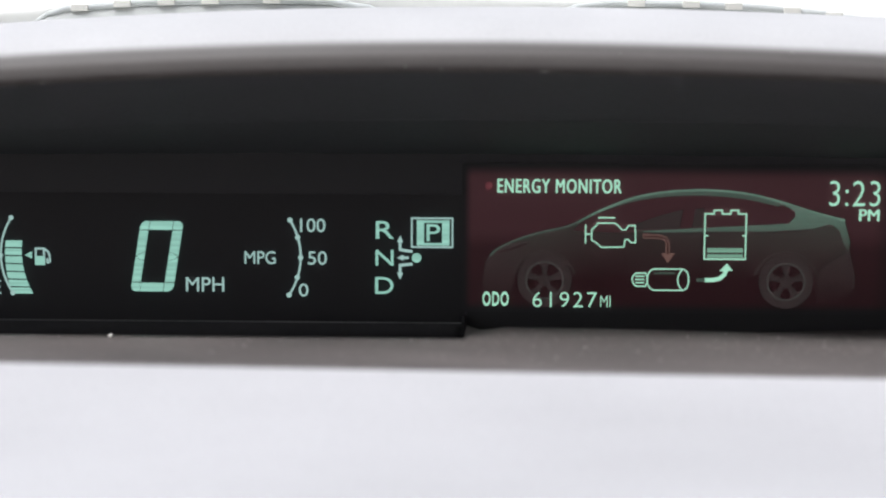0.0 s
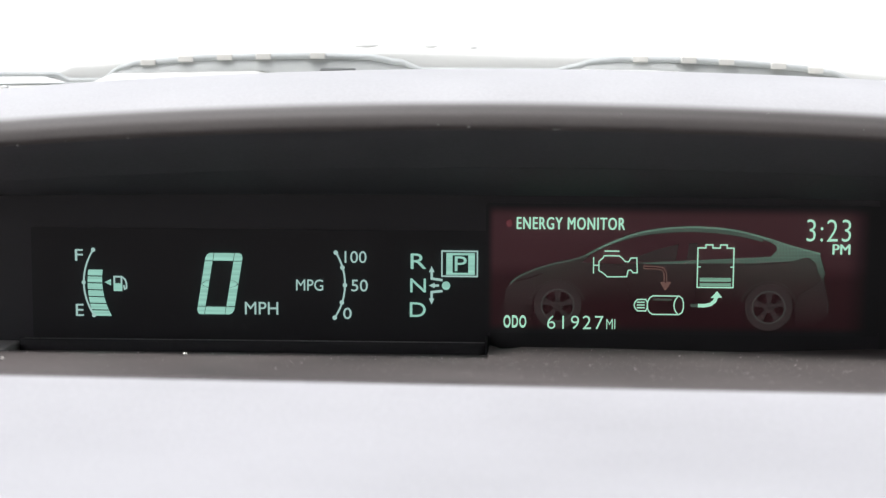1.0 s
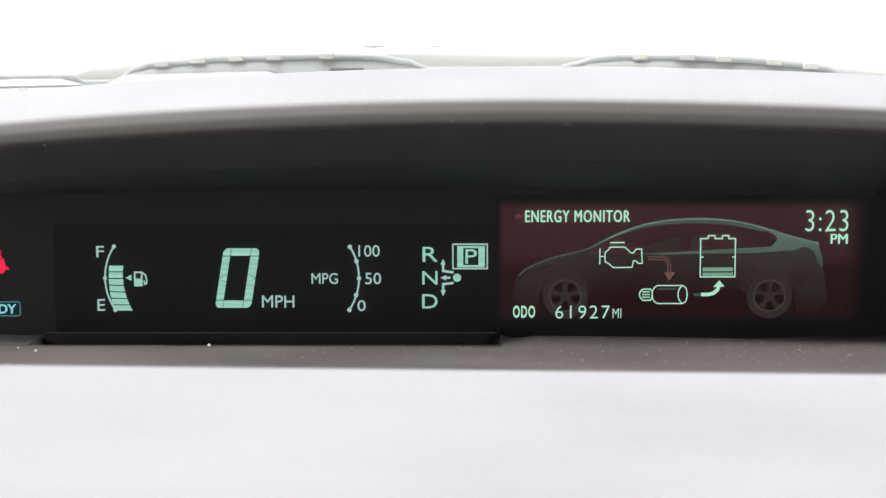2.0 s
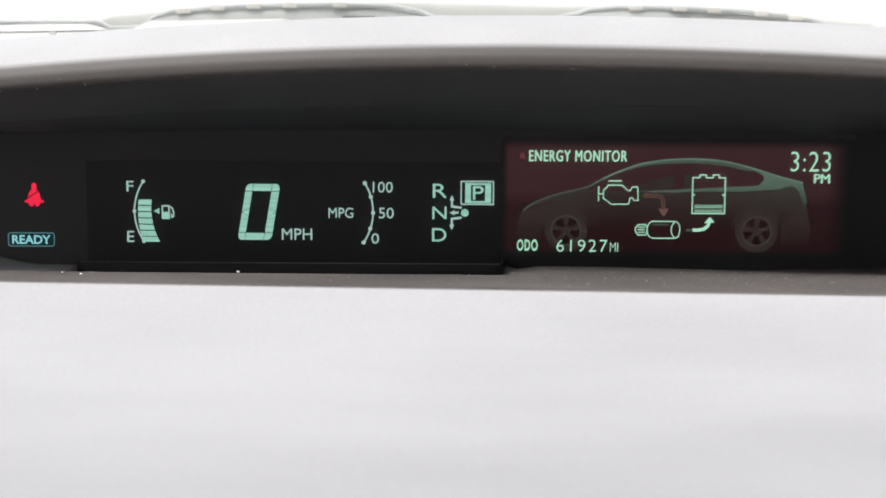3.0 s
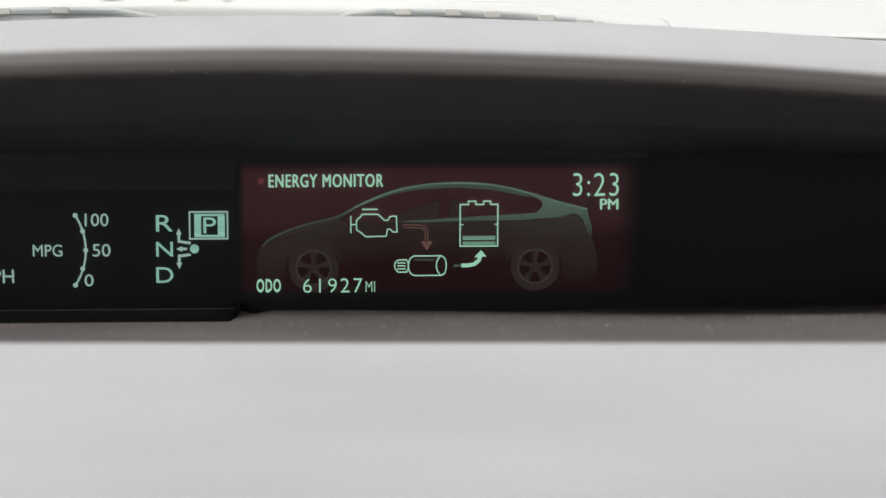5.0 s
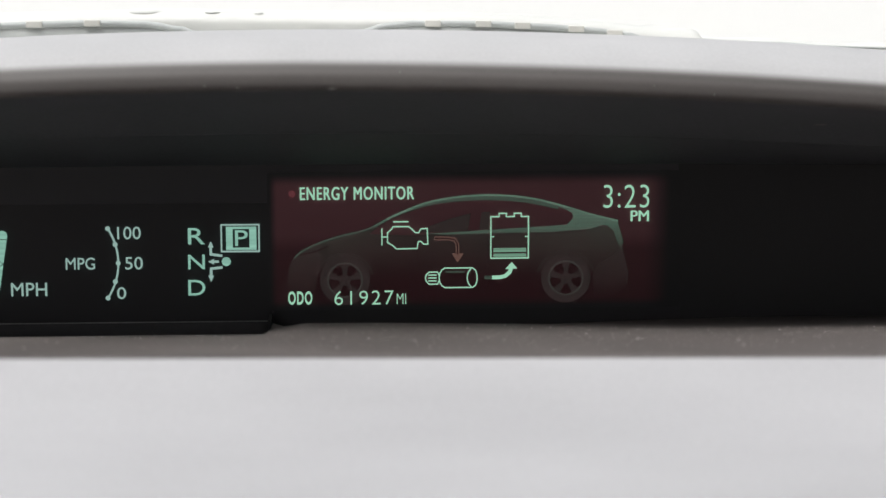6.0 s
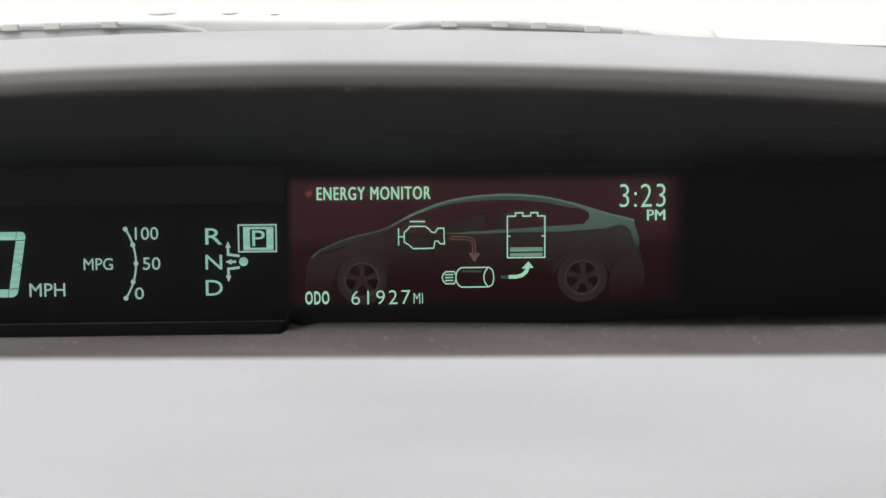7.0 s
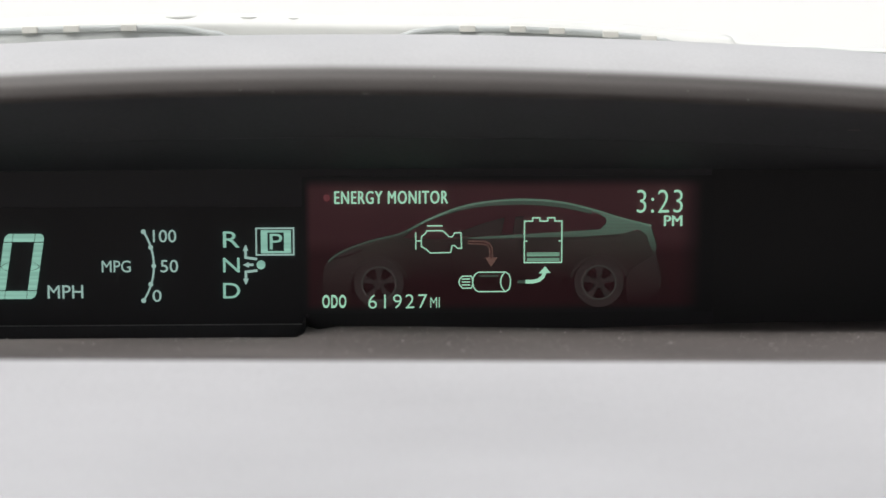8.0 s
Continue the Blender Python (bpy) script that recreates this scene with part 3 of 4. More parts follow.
prism("arrow_head", [(3.8, -3.4), (4.65, -1.5), (5.5, -3.4)], FINE, gear)
stroke("gear_arrow", [(4.65, -12.6), (4.65, -9.9), (8.1, -9.5)], 0.75, FINE, gear)
prism("arrow_head", [(3.8, -12.0), (4.65, -13.9), (5.5, -12.0)], FINE, gear)
stroke("gear_arrow", [(5.4, -7.75), (7.0, -7.75)], 0.7, FINE, gear)
prism("arrow_head", [(3.8, -7.75), (5.6, -6.9), (5.6, -8.6)], FINE, gear)

# lamps left of the window
ready = prism("ready_lamp", rounded(-152.0, -20.6, -135.8, -15.9, 0.8), TEAL, cluster, y=0.0004, thick=0.0003, label="lit cyan ready lamp")
stroke("lamp_border", rounded(-152.0, -20.6, -135.8, -15.9, 0.8), 0.3, CYAN_DIM, ready, closed=True, y=0.0001)
legend("lamp_legend", "READY", (-150.7, -19.8, -137.1, -16.7), CYAN, ready, y=0.0001, weight=0.018)
half = [(0.0, 1.9), (0.7, 1.7), (1.1, 1.0), (1.0, 0.2), (0.7, -0.3), (1.7, -1.0), (2.2, -2.0), (2.7, -4.0), (3.9, -4.5), (4.0, -5.0), (2.6, -5.1), (2.2, -5.6), (1.6, -6.4), (0.5, -6.4), (0.4, -5.5)]
warn = prism("warning_lamp", [(-142.5 + 0.86 * x, z) for x, z in half] + [(-142.5 - 0.86 * x, z) for x, z in half[:0:-1]], RED, cluster, y=0.0004, thick=0.0003, label="lit red warning lamp")
stroke("lamp_strap", [(-140.9, -0.9), (-144.6, -3.4)], 0.35, WINDOW, warn, y=0.0002)

# ---- information display ----
info = thing("information_display", "wine-red tinted information display showing an energy monitor in pale green", "information display")
prism("lower_filter", [(23.4, -30.6), (147.4, -30.6), (147.4, -22.0), (23.4, -22.0)], WINDOW, info, y=0.0003, thick=0.0004)
prism("filter_panel", rounded(21.8, -23.0, 147.0, 19.0, 0.8), WINE_FILTER, info, y=0.0001, thick=0.0003, label="wine-red tinted filter panel")
prism("red_dot", disc_points(29.3, 12.6, 1.1, 16), RED_DIM, info)
legend("title", "ENERGY MONITOR", (31.6, 10.7, 66.0, 14.6), DOTS, info, spacing=1.14, bold=0.17)
clock = legend("clock", "3:23", (123.4, 7.6, 137.3, 14.6), DOTS, info, weight=-0.012, spacing=1.08)
legend("clock_suffix", "PM", (131.7, 3.5, 137.3, 6.7), DOTS, clock, weight=-0.008, bold=0.22)
odo = legend("odometer", "61927", (41.7, -21.4, 59.6, -17.1), DOTS, info, weight=-0.010, spacing=1.18)
legend("odometer_name", "ODO", (27.7, -21.2, 35.0, -17.1), DOTS, odo, weight=0.022, spacing=1.15)
legend("odometer_unit", "MI", (60.6, -21.3, 63.4, -18.1), DOTS, odo, weight=-0.012)

# the car drawn behind the symbols
CAR_TOP = rounded_profile([(28.3, -8.6), (31.7, -5.1), (37.5, -2.3), (44.2, -0.2), (52.0, 1.7), (59.8, 5.7), (69.1, 9.4), (78.4, 11.2), (89.3, 11.8), (100.3, 10.9), (109.7, 8.7), (119.2, 5.8), (127.9, 3.6)], 4)
BODY = CAR_TOP[:20] + [(52.5, 0.2), (64.0, -0.3), (76.0, 0.1), (90.0, 0.8), (111.5, 1.9), (119.0, 2.2), (127.3, 1.7), (128.9, -4.6), (130.8, -12.6), (130.6, -16.6), (126.4, -19.8), (121.0, -19.8),
        (119.6, -13.8), (116.6, -8.2), (112.2, -6.6), (107.6, -8.2), (104.6, -13.8), (103.8, -19.4), (54.0, -18.9), (52.6, -13.6), (49.6, -8.6), (45.0, -6.8), (40.6, -8.6), (37.6, -13.6), (36.6, -17.2), (28.4, -17.0), (27.5, -14.7)]
car = prism("car_picture", BODY, DIM, info, y=-0.0001, thick=0.0001, label="dim green picture of a hatchback car seen from the side")
roof_foot = [(x, z - 0.5 - 1.1 * max(0.0, 1 - ((x - 96.0) / 36.0) ** 2)) for x, z in CAR_TOP[18:41]]
prism("roof_band", CAR_TOP[18:41] + roof_foot[::-1], GLASSY, car, y=-0.00025, thick=0.0001)
stroke("roof_line", CAR_TOP[17:], 0.6, ROOF, car, y=-0.0003, thick=0.0001)
stroke("bonnet_line", CAR_TOP[2:20], 0.55, GLASSY, car, y=-0.0003, thick=0.0001)
prism("waist_line", [(70.0, 0.2), (90.0, 1.3), (111.0, 2.5), (124.0, 2.6), (119.0, 1.2), (106.0, 0.3), (90.0, 0.2), (76.0, -0.2)], TAIL, car, y=-0.0003, thick=0.0001)
prism("rear_pillar", [(109.0, 8.4), (119.2, 5.5), (127.9, 3.5), (127.2, 2.0), (122.6, 2.4), (117.0, 2.3), (111.8, 2.0), (114.2, 4.6), (114.0, 6.0), (112.3, 7.1)], TAIL, car, y=-0.0002, thick=0.0001)
prism("tail_lamp", [(124.6, 2.2), (127.8, 3.2), (129.6, -2.6), (129.0, -5.4), (127.6, -2.6), (126.6, 0.6)], TAIL, car, y=-0.0002, thick=0.0001)
stroke("rear_edge", [(129.2, -4.6), (130.2, -8.6), (131.0, -12.4), (130.8, -15.6)], 0.4, FAINT, car, y=-0.0003, thick=0.0001)
prism("side_glass", [(66.0, 0.5), (71.0, 2.6), (76.5, 4.6), (83.2, 6.4), (82.2, 1.1)], FAINT, car, y=-0.0002, thick=0.0001)
prism("side_glass", [(85.6, 1.4), (86.4, 6.6), (89.0, 6.8), (88.4, 1.5)], FAINT, car, y=-0.0002, thick=0.0001)
stroke("door_line", [(66.0, -1.2), (67.4, -9.0), (69.0, -17.0)], 0.25, HOLE, car, y=-0.0003, thick=0.0001)
stroke("door_line", [(88.0, -0.6), (88.6, -9.0), (88.0, -17.4)], 0.25, HOLE, car, y=-0.0003, thick=0.0001)
stroke("shoulder_highlight", [(54.0, -1.2), (66.0, -1.6), (84.0, -0.9), (104.0, 0.2), (118.0, 0.9)], 1.1, FAINT, car, y=-0.00025, thick=0.0001)
stroke("rear_arch_line", arc_through((103.4, -12.0), (112.1, -5.6), (120.8, -12.0), 12), 0.7, FAINT, car, y=-0.0003, thick=0.0001)
stroke("front_arch_line", arc_through((36.4, -12.0), (44.95, -5.8), (53.4, -12.0), 12), 0.7, FAINT, car, y=-0.0003, thick=0.0001)
prism("nose", CAR_TOP[:9] + [(38.0, -8.4), (36.6, -13.0), (36.0, -17.0), (28.4, -17.0), (27.5, -14.7)], NOSE, car, y=-0.0002, thick=0.0001)
prism("rear_bumper", [(126.9, -6.8), (128.9, -4.6), (130.8, -12.6), (130.6, -16.6), (126.4, -19.8), (121.0, -19.8), (120.2, -13.8), (122.0, -9.6)], NOSE, car, y=-0.0002, thick=0.0001)
stroke("headlamp_line", [(31.4, -6.0), (36.0, -5.0), (40.0, -3.4)], 0.45, HOLE, car, y=-0.0003, thick=0.0001)
for wx in (44.95, 112.1):
    wheel = prism("wheel_picture", disc_points(wx, -13.8, 7.6, 32), WHEEL, car, y=-0.0002, thick=0.0001)
    stroke("wheel_rim", disc_points(wx, -13.8, 5.2, 28), 0.4, WHEEL_RIM, wheel, closed=True, y=-0.0003, thick=0.0001)
    for k in range(5):
        a = radians(126 + 72 * k)
        ca, sa = math.cos(a), math.sin(a)
        prism("opening", [(wx + ca * p - sa * q, -13.8 + sa * p + ca * q) for p, q in ((1.7, -0.5), (4.2, -1.7), (4.7, -1.1), (4.85, 0.0), (4.7, 1.1), (4.2, 1.7), (1.7, 0.5))], HOLE, wheel, y=-0.0003, thick=0.0001)

# engine, battery, motor and the energy arrows
engine = stroke("engine_symbol", [(57.9, 0.6), (59.2, 1.7), (59.5, 2.4), (64.3, 2.4), (65.2, 1.7), (66.2, 0.6), (67.3, 0.5), (68.0, 1.7), (69.9, 1.8), (70.1, -3.0), (68.8, -3.0), (68.0, -2.1),
                                  (67.2, -2.2), (66.8, -4.3), (60.6, -4.4), (59.3, -3.2), (57.9, -2.4)], 0.34, DOTS, info, closed=True, label="pale green engine symbol")
stroke("engine_cap", [(59.6, 3.9), (64.3, 3.9)], 0.36, DOTS, engine)
stroke("engine_fan", [(56.2, 1.9), (56.2, -3.3)], 0.34, DOTS, engine)
stroke("engine_shaft", [(56.3, -0.7), (57.8, -0.7)], 0.34, DOTS, engine)
battery = stroke("battery_symbol", [(89.2, -7.5), (89.2, 5.2), (91.7, 5.2), (91.7, 6.2), (93.9, 6.2), (93.9, 5.2), (96.3, 5.2), (96.3, 6.2), (98.4, 6.2), (98.4, 5.2), (100.6, 5.2), (100.6, -7.5)], 0.36, DOTS, info, closed=True,
                 label="pale green battery symbol with two bars")
for z0, z1 in ((-5.6, -4.4), (-7.1, -6.1)):
    prism("charge_bar", [(90.0, z0), (99.9, z0), (99.9, z1), (90.0, z1)], CHARGE, battery)
stroke("charge_tick", [(89.4, -0.9), (90.2, -0.9)], 0.32, DOTS, battery)
stroke("charge_tick", [(99.6, -0.9), (100.4, -0.9)], 0.32, DOTS, battery)
motor = stroke("motor_symbol", [(73.5, -13.4), (73.7, -12.0), (74.3, -11.0), (75.2, -10.4), (83.6, -10.4), (84.6, -11.2), (85.0, -12.6), (85.0, -14.3), (84.6, -15.7), (83.6, -16.4), (75.2, -16.4), (74.3, -15.8), (73.7, -14.8)], 0.34, DOTS, info,
               closed=True, label="pale green motor symbol")
stroke("motor_face", arc_through((83.2, -10.6), (82.0, -13.4), (83.2, -16.2), 8), 0.34, DOTS, motor)
stroke("motor_gloss", [(75.4, -11.6), (81.3, -11.6)], 0.5, GLASSY, motor)
stroke("motor_cap", [(72.9, -11.6), (70.4, -11.6), (69.6, -12.4), (69.3, -13.4), (69.6, -14.4), (70.4, -15.3), (72.9, -15.3)], 0.34, DOTS, motor)
for z in (-12.5, -13.4, -14.3):
    stroke("cap_rib", [(70.2, z), (72.7, z)], 0.32, DOTS, motor)
stroke("motor_neck", [(72.9, -11.4), (73.5, -12.6), (73.5, -14.3), (72.9, -15.5)], 0.34, DOTS, motor)
flow = stroke("engine_flow_arrow", [(72.0, -1.2), (76.5, -1.3), (78.2, -1.7), (79.0, -3.0), (79.1, -6.4)], 1.1, AMBER, info, label="dim amber arrow from engine to motor")
prism("arrow_head", [(77.3, -5.9), (81.0, -5.9), (79.1, -8.8)], AMBER, flow)
stroke("arrow_core", [(72.2, -1.2), (76.5, -1.3), (78.2, -1.7), (79.0, -3.0), (79.1, -6.2)], 0.4, HOLE, flow, y=-0.0005)
charge = stroke("battery_flow_arrow", [(89.6, -13.4), (91.8, -13.4), (93.6, -13.0), (94.9, -11.9), (95.4, -10.6)], 1.1, DOTS, info, label="pale green arrow from motor to battery")
prism("arrow_head", [(93.6, -10.9), (97.2, -10.7), (95.6, -8.7)], DOTS, charge)
stroke("arrow_tail", [(87.2, -13.4), (89.5, -13.4)], 1.0, GLASSY, charge)

# ---- beyond the windscreen ----
cowl = thing("cowl_panel", "weathered grey cowl panel with rubber seal outside the windscreen", "cowl panel")
SEAL = [(-0.47, 0.0530), (-0.25, 0.0541), (-0.1544, 0.0541), (-0.1331, 0.0543), (-0.1282, 0.0521), (-0.1163, 0.0522), (-0.1096, 0.0570), (-0.1029, 0.0588), (-0.076, 0.0608), (-0.0423, 0.0617),
        (-0.0215, 0.0613), (-0.0096, 0.0595), (-0.0015, 0.0566), (0.0457, 0.0567), (0.0502, 0.0580), (0.0592, 0.0603), (0.0682, 0.0612), (0.0931, 0.0609), (0.1158, 0.0598), (0.1300, 0.0585), (0.1431, 0.0568),
        (0.1489, 0.0543), (0.1529, 0.0521), (0.1673, 0.0520), (0.1706, 0.0536), (0.19, 0.0535), (0.22, 0.0515), (0.40, 0.046), (0.53, 0.041)]
EDGE = [(-0.47, 0.0545), (-0.25, 0.0562), (-0.153, 0.0567), (-0.1338, 0.0567), (-0.1259, 0.0593), (-0.0833, 0.0630), (-0.0642, 0.0638), (-0.0425, 0.0642), (-0.0067, 0.0646), (0.0607, 0.0633), (0.0897, 0.0632), (0.1091, 0.0622),
        (0.1285, 0.0606), (0.148, 0.0587), (0.1640, 0.0573), (0.1675, 0.0569), (0.1690, 0.0541), (0.19, 0.0538), (0.22, 0.0518), (0.40, 0.0462), (0.53, 0.0412)]


def height_on(line, x):
    for (xa, za), (xb, zb) in zip(line, line[1:]):
        if xa <= x <= xb:
            f = (x - xa) / (xb - xa)
            f = f * f * (3 - 2 * f) if abs(zb - za) > 0.0015 else f
            return za + (zb - za) * f
    return line[-1][1]


def seal_z(x):
    return height_on(SEAL, x)


def tray_z(x):
    return 0.0575 - 0.095 * (x - 0.05) ** 2


xs = sorted(set(spaced(-0.47, 0.53, 260) + [q[0] for q in SEAL]))
sweep("rubber_seal", xs, lambda x: [(0.082 + 0.0016 * math.cos(a), seal_z(x) - 0.0010 + 0.0012 * math.sin(a)) for a in [k * math.pi / 4 for k in range(8)]], RUBBER, cowl, "grey rubber seal along the edge", closed=True)


def skin_foot(x):
    """The lower edge of the grey skin: an opening shows below it, but for the far side."""
    low = 0.0044 * max(0.0, min(1.0, (x + 0.058) / 0.012)) * max(0.0, min(1.0, (0.052 - x) / 0.006)) + 0.010 * max(0.0, min(1.0, (x - 0.088) / 0.008))
    return min(seal_z(x) - 0.0016, tray_z(x) - 0.0010) - low


sweep("cowl_skin", xs, lambda x: [(0.0838, seal_z(x) - 0.0010), (0.0815, seal_z(x) - 0.0013), (0.0792, skin_foot(x) + 0.0001), (0.0792, skin_foot(x)), (0.0808, skin_foot(x))], COWL, cowl, "weathered grey cowl skin")


def tray_front(x):
    return min(0.0520 + 0.019 * (x + 0.088), tray_z(x) - 0.0025)


def foot_z(x):
    return min(0.0533 + 0.040 * x, tray_z(x) - 0.0050)


sweep("cowl_tray", spaced(-0.47, 0.53, 120), lambda x: [(0.0800, skin_foot(x) + 0.0003), (0.0705, tray_front(x)), (0.0705, tray_front(x) - 0.0005), (0.0800, skin_foot(x) - 0.0030)], PAINT, cowl, "pale cowl tray", closed=True)
sweep("tray_lip", spaced(-0.40, 0.45, 60), lambda x: [(0.0703 + 0.0006 * math.cos(a), tray_front(x) - 0.0001 + 0.0004 * math.sin(a)) for a in [k * math.pi / 3 for k in range(6)]], RUBBER, cowl, "grey rubber lip of the tray", closed=True)
sweep("gutter", spaced(-0.40, 0.45, 60), lambda x: [(0.0702, tray_front(x) - 0.0005), (0.0626, foot_z(x) + 0.0003), (0.0626, foot_z(x) - 0.0010), (0.0702, foot_z(x) - 0.0010)], PAINT, cowl, "pale gutter under the glass", closed=True)
sweep("glass_foot", spaced(-0.40, -0.12, 24), lambda x: [(0.0622 + 0.0006 * math.cos(a), foot_z(x) + 0.0005 * math.sin(a)) for a in [k * math.pi / 3 for k in range(6)]], BLOCK, cowl, "black rubber foot of the glass", closed=True)
for x in (-0.0995, -0.0861, -0.0722, -0.0583, -0.0390, 0.0753, 0.0924, 0.1057, 0.1240, 0.1371):
    z = seal_z(x)
    box("clip", (x - 0.0027, 0.0796, z - 0.0018), (x + 0.0027, 0.0822, z + 0.0004), CLIP, cowl, "cream plastic clip", 0.0004)
box("drain_block", (-0.0374, 0.0720, 0.0549), (-0.0250, 0.0760, 0.0569), BLOCK, cowl, "dark grey block", 0.0006)
box("post", (-0.1478, 0.0600, 0.0470), (-0.1452, 0.0630, 0.0508), PAINT, cowl, "thin pale post", 0.0004)


def bonnet_section(x):
    z = height_on(EDGE, x)
    line = rounded_profile([(0.0850, z - 0.010), (0.0856, z - 0.0040), (0.0868, z - 0.0020), (0.0895, z - 0.0005), (0.096, z), (0.125, z - 0.0018), (0.27, z - 0.022), (0.58, z - 0.070), (0.84, z - 0.15), (0.96, z - 0.26), (1.00, z - 0.47)], 3)
    return [(y, zz - 0.12 * (abs(x - XC) / 0.7) ** 3 * (1 if y > 0.12 else 0)) for y, zz in line]


bonnet = sweep("car_bonnet", xs, bonnet_section, BONNET)
tagged(bonnet, "pale silver car bonnet ahead of the windscreen", "car bonnet")


def nozzle(x, w, h):
    """A low rounded washer nozzle on the bonnet."""
    bm = bmesh.new()
    bmesh.ops.create_uvsphere(bm, u_segments=16, v_segments=10, radius=1)
    for v in bm.verts:
        v.co = Vector((x + v.co.x * w, 0.094 + v.co.y * 0.006, height_on(EDGE, x) - 0.0005 + v.co.z * h))
    finish(bm, "washer_nozzle", BONNET, bonnet, "small grey washer nozzle", smooth=True)


nozzle(-0.0225, 0.0070, 0.0015)
nozzle(0.0005, 0.0045, 0.0006)
nozzle(0.0160, 0.0030, 0.0004)

# ---- cabin shell and ground ----
glass, gn, gl, gb = node_material("windscreen_glass")
gn.remove(gb)
clear, gloss, blend = gn.new("ShaderNodeBsdfTransparent"), gn.new("ShaderNodeBsdfGlossy"), gn.new("ShaderNodeMixShader")
clear.inputs["Color"].default_value = (0.962, 0.974, 0.968, 1)
gloss.inputs["Roughness"].default_value = 0.02
blend.inputs[0].default_value = 0.03
gl.new(clear.outputs[0], blend.inputs[1])
gl.new(gloss.outputs[0], blend.inputs[2])
gl.new(blend.outputs[0], gn["Material Output"].inputs["Surface"])


def windscreen_section(x):
    bow = glass_bow(x)
    return [(0.066 - bow, 0.022), (0.071 - bow, 0.022), (-0.495 - bow, 0.520), (-0.500 - bow, 0.520)]


screen = sweep("windscreen", spaced(-0.62, 0.686, 40), windscreen_section, glass, closed=True)
tagged(screen, "clear curved car windscreen", "windscreen", kind="structure")

tagged(box("ceiling", (-0.70, -2.3, 0.52), (0.766, -0.48, 0.56), SHELL, None, "", 0.01), "light grey cloth headliner", "ceiling", kind="structure")
tagged(box("floor", (-0.70, -2.3, -0.72), (0.766, 0.075, -0.68), FLOOR), "dark carpeted car floor", "floor", kind="structure")
side_wall = thing("wall_left", "plain grey door trim with a side window", "door trim", kind="structure")
for part_name, lo, hi in (("door_panel", (-0.74, -2.3, -0.72), (-0.70, 0.075, 0.06)), ("centre_pillar", (-0.74, -1.12, 0.06), (-0.70, -1.02, 0.54)), ("front_pillar", (-0.74, -0.44, 0.06), (-0.70, -0.38, 0.54)),
                          ("rear_pillar", (-0.74, -2.3, 0.06), (-0.70, -1.95, 0.54)), ("roof_rail", (-0.74, -1.95, 0.48), (-0.70, -0.44, 0.54))):
    box(part_name, lo, hi, SHELL, side_wall)
# Unseen windowless walls, right and back, added to keep light out of the cabin.
tagged(box("blocking_wall_right", (0.766, -2.3, -0.72), (0.806, 0.075, 0.54), SHELL), "plain grey unseen wall shutting out light from the right", "wall", kind="structure")
tagged(box("blocking_wall_back", (-0.74, -2.34, -0.72), (0.806, -2.3, 0.56), SHELL), "plain grey unseen wall shutting out light from behind", "wall", kind="structure")
tagged(box("wall_front", (-0.74, 0.075, -0.72), (0.806, 0.095, 0.010), LINER), "dark firewall below the windscreen", "wall", kind="structure")
bm = bmesh.new()
bmesh.ops.create_grid(bm, x_segments=8, y_segments=8, size=2500)
ground = finish(bm, "ground", GROUND)
ground.location = (0, 0, -1.12)
tagged(ground, "pale concrete ground outside the car", "ground", kind="structure")


# ---- crumbs and dust ----
def apron_z(x, y):
    s = apron_section(x)
    for (ya, za), (yb, zb) in zip(s, s[1:]):
        if yb <= y <= ya and ya != yb:
            return za + (zb - za) * (y - ya) / (yb - ya)
    return s[-1][1]


def speck(name, x, y, z, size, material, label, category):
    bm = bmesh.new()
    bmesh.ops.create_icosphere(bm, subdivisions=2, radius=size)
    for v in bm.verts:
        v.co *= 1 + 0.35 * noise.noise(v.co * (1.3 / size) + Vector((x * 90, y * 90, 0)))
        v.co.z *= 0.7
    ob = finish(bm, name, material, None, "", True)
    ob.location = (x, y, z + size * 0.55)
    return tagged(ob, label, category)


for x, y, size, label in ((-0.0633, -0.0716, 0.00060, "small white crumb on the grey apron"), (-0.1062, -0.1098, 0.00045, "tiny pale crumb on the dark apron"), (-0.1150, -0.0930, 0.00032, "tiny pale crumb on the dark apron")):
    speck("crumb", x, y, apron_z(x, y), size, CRUMB, label, "crumb")


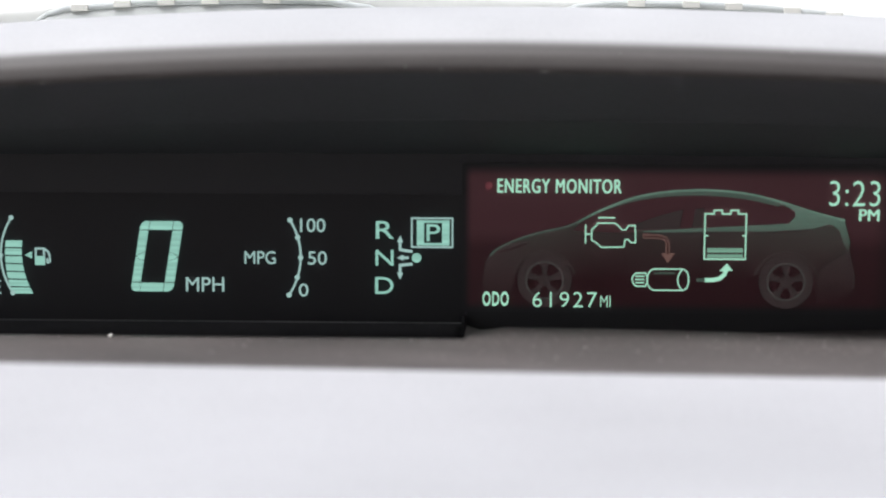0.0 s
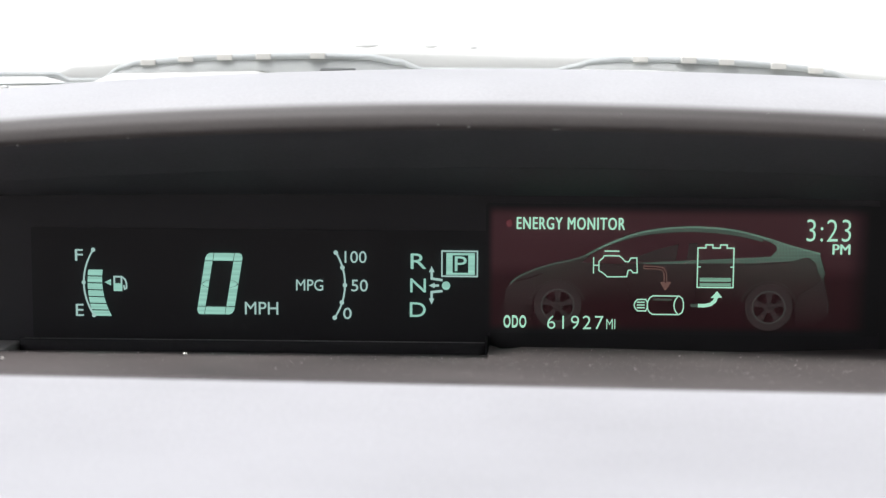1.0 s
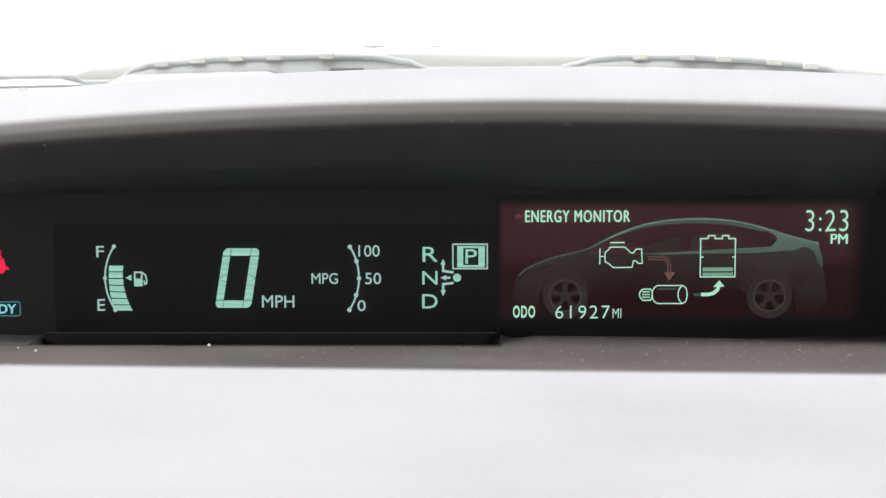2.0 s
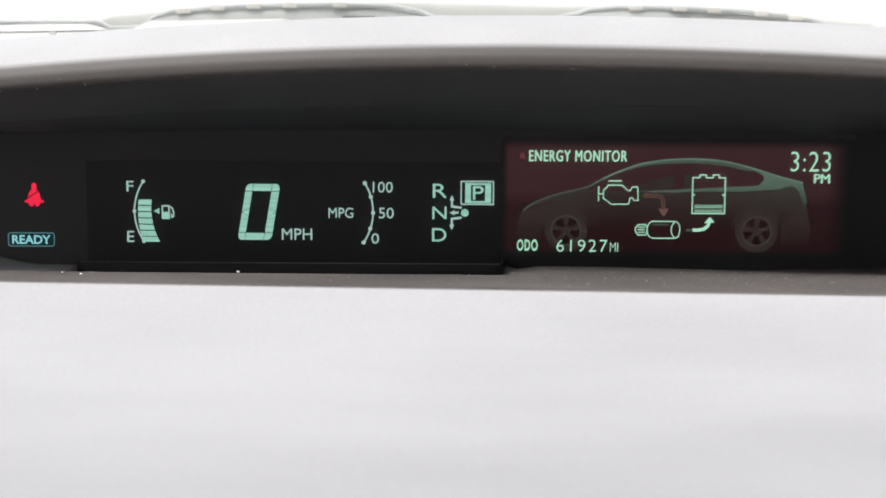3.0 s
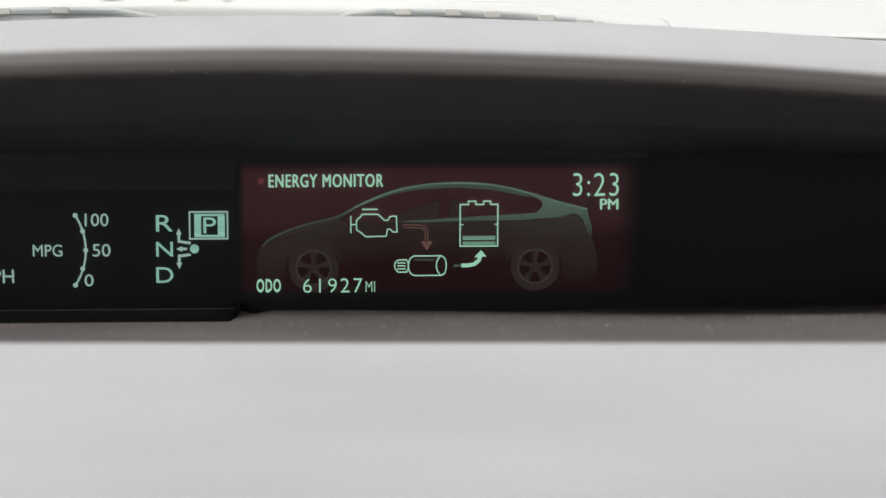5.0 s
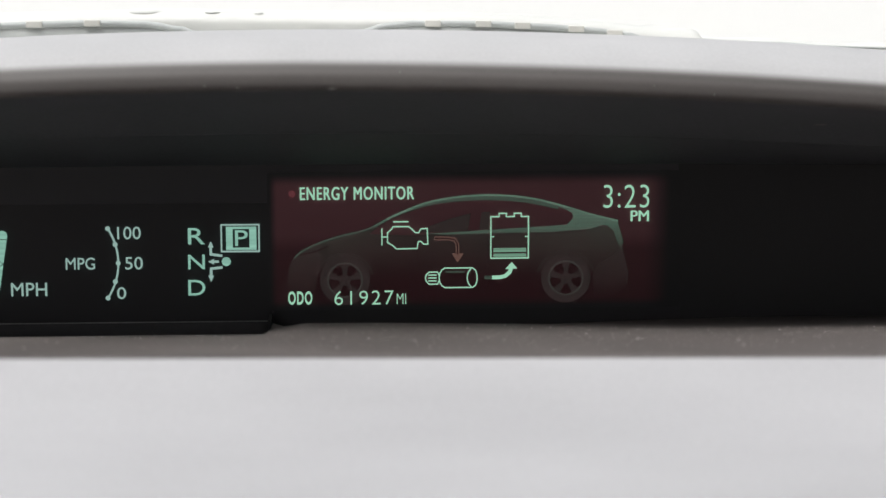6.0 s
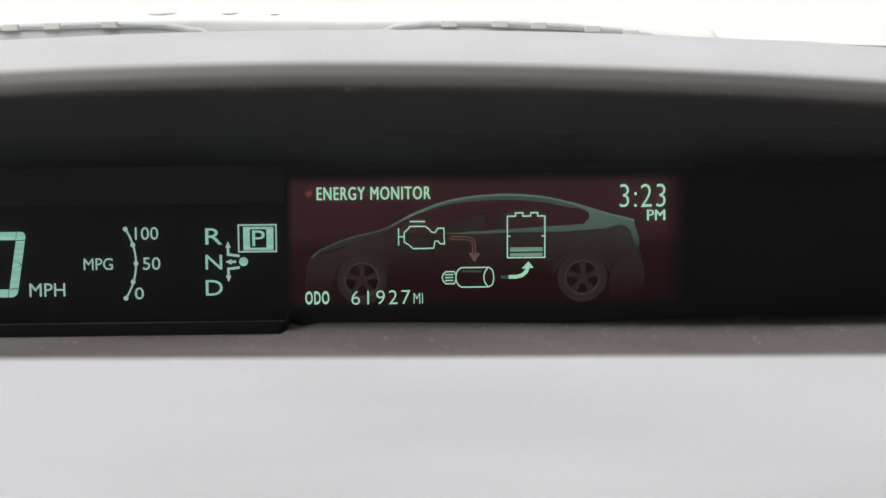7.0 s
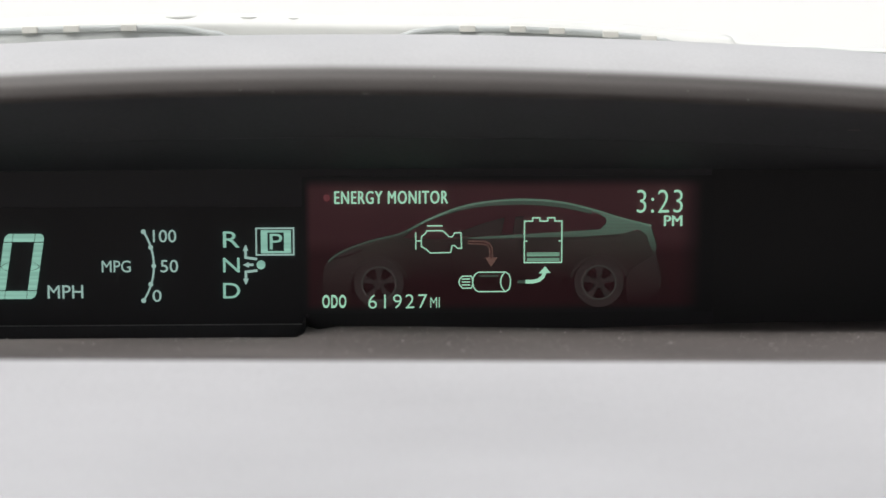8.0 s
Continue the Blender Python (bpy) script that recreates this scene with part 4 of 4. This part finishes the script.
def scuff(x, y, z, w, h, tilt):
    """A pale rub mark: a thin uneven flake lying on the plastic."""
    bm = bmesh.new()
    ring = []
    for k in range(10):
        a = 2 * math.pi * k / 10
        r = 1 + 0.35 * noise.noise(Vector((x * 60 + math.cos(a) * 2, z * 60 + math.sin(a) * 2, 0.5)))
        ring.append(bm.verts.new((w * r * math.cos(a), -0.00005, h * r * math.sin(a))))
    mid = bm.verts.new((0, -0.00018, 0))
    for k in range(10):
        bm.faces.new((ring[k], ring[(k + 1) % 10], mid))
    ob = finish(bm, "scuff_mark", SCUFF, hood, "small pale rub mark")
    ob.matrix_basis = pose(x, y, z, tilt, 0, 4)
    return ob


def lip_y(x, f):
    return -0.0703 + back_off(x) + 0.0012 * f * f, 0.0482 - arch(x) + lift(x)[1] + 0.0046 * f


for x, f, w, h in ((-0.1118, -0.20, 0.00035, 0.00025), (-0.0976, -0.12, 0.0002, 0.0002), (-0.0795, -0.15, 0.0003, 0.00022), (-0.1395, -0.22, 0.0008, 0.00014), (-0.1275, -0.22, 0.0004, 0.00014), (-0.120, 0.3, 0.0002, 0.00015),
                   (0.0087, 0.14, 0.00035, 0.00022), (0.0173, 0.0, 0.0005, 0.00018), (0.0420, -0.1, 0.0012, 0.00012), (0.1443, 0.15, 0.0003, 0.0003), (0.1013, 1.18, 0.0005, 0.0003), (0.060, 0.9, 0.0002, 0.0002), (0.128, 0.5, 0.0002, 0.0002)):
    yy, zz = lip_y(x, f)
    scuff(x, yy, zz, w, h, -6)
scuff(0.1793, -0.0475 + back_off(0.1793), 0.0408 - arch(0.1793) + lift(0.1793)[1], 0.0021, 0.0007, 70)
rng = random.Random(7)
bm = bmesh.new()
for k in range(1900):
    x = rng.uniform(-0.17, 0.23) if rng.random() < 0.45 else rng.uniform(-0.03, 0.22)
    y = rng.triangular(-0.165, -0.041 if x > 0.022 else -0.014, -0.06)
    r = rng.uniform(0.00005, 0.00011) if rng.random() < 0.97 else rng.uniform(0.00014, 0.00026)
    z = apron_z(x, y) + r * 0.4
    a = rng.uniform(0, 6.28)
    tip = bm.verts.new((x, y, z + r))
    ring = [bm.verts.new((x + r * rng.uniform(0.7, 1.6) * math.cos(a + q * 1.571), y + r * rng.uniform(0.7, 1.4) * math.sin(a + q * 1.571), z - r * 0.4)) for q in range(4)]
    for q in range(4):
        bm.faces.new((tip, ring[q], ring[(q + 1) % 4]))
tagged(finish(bm, "dust", DUST), "scattered pale dust on the dark apron", "dust", kind="stuff")
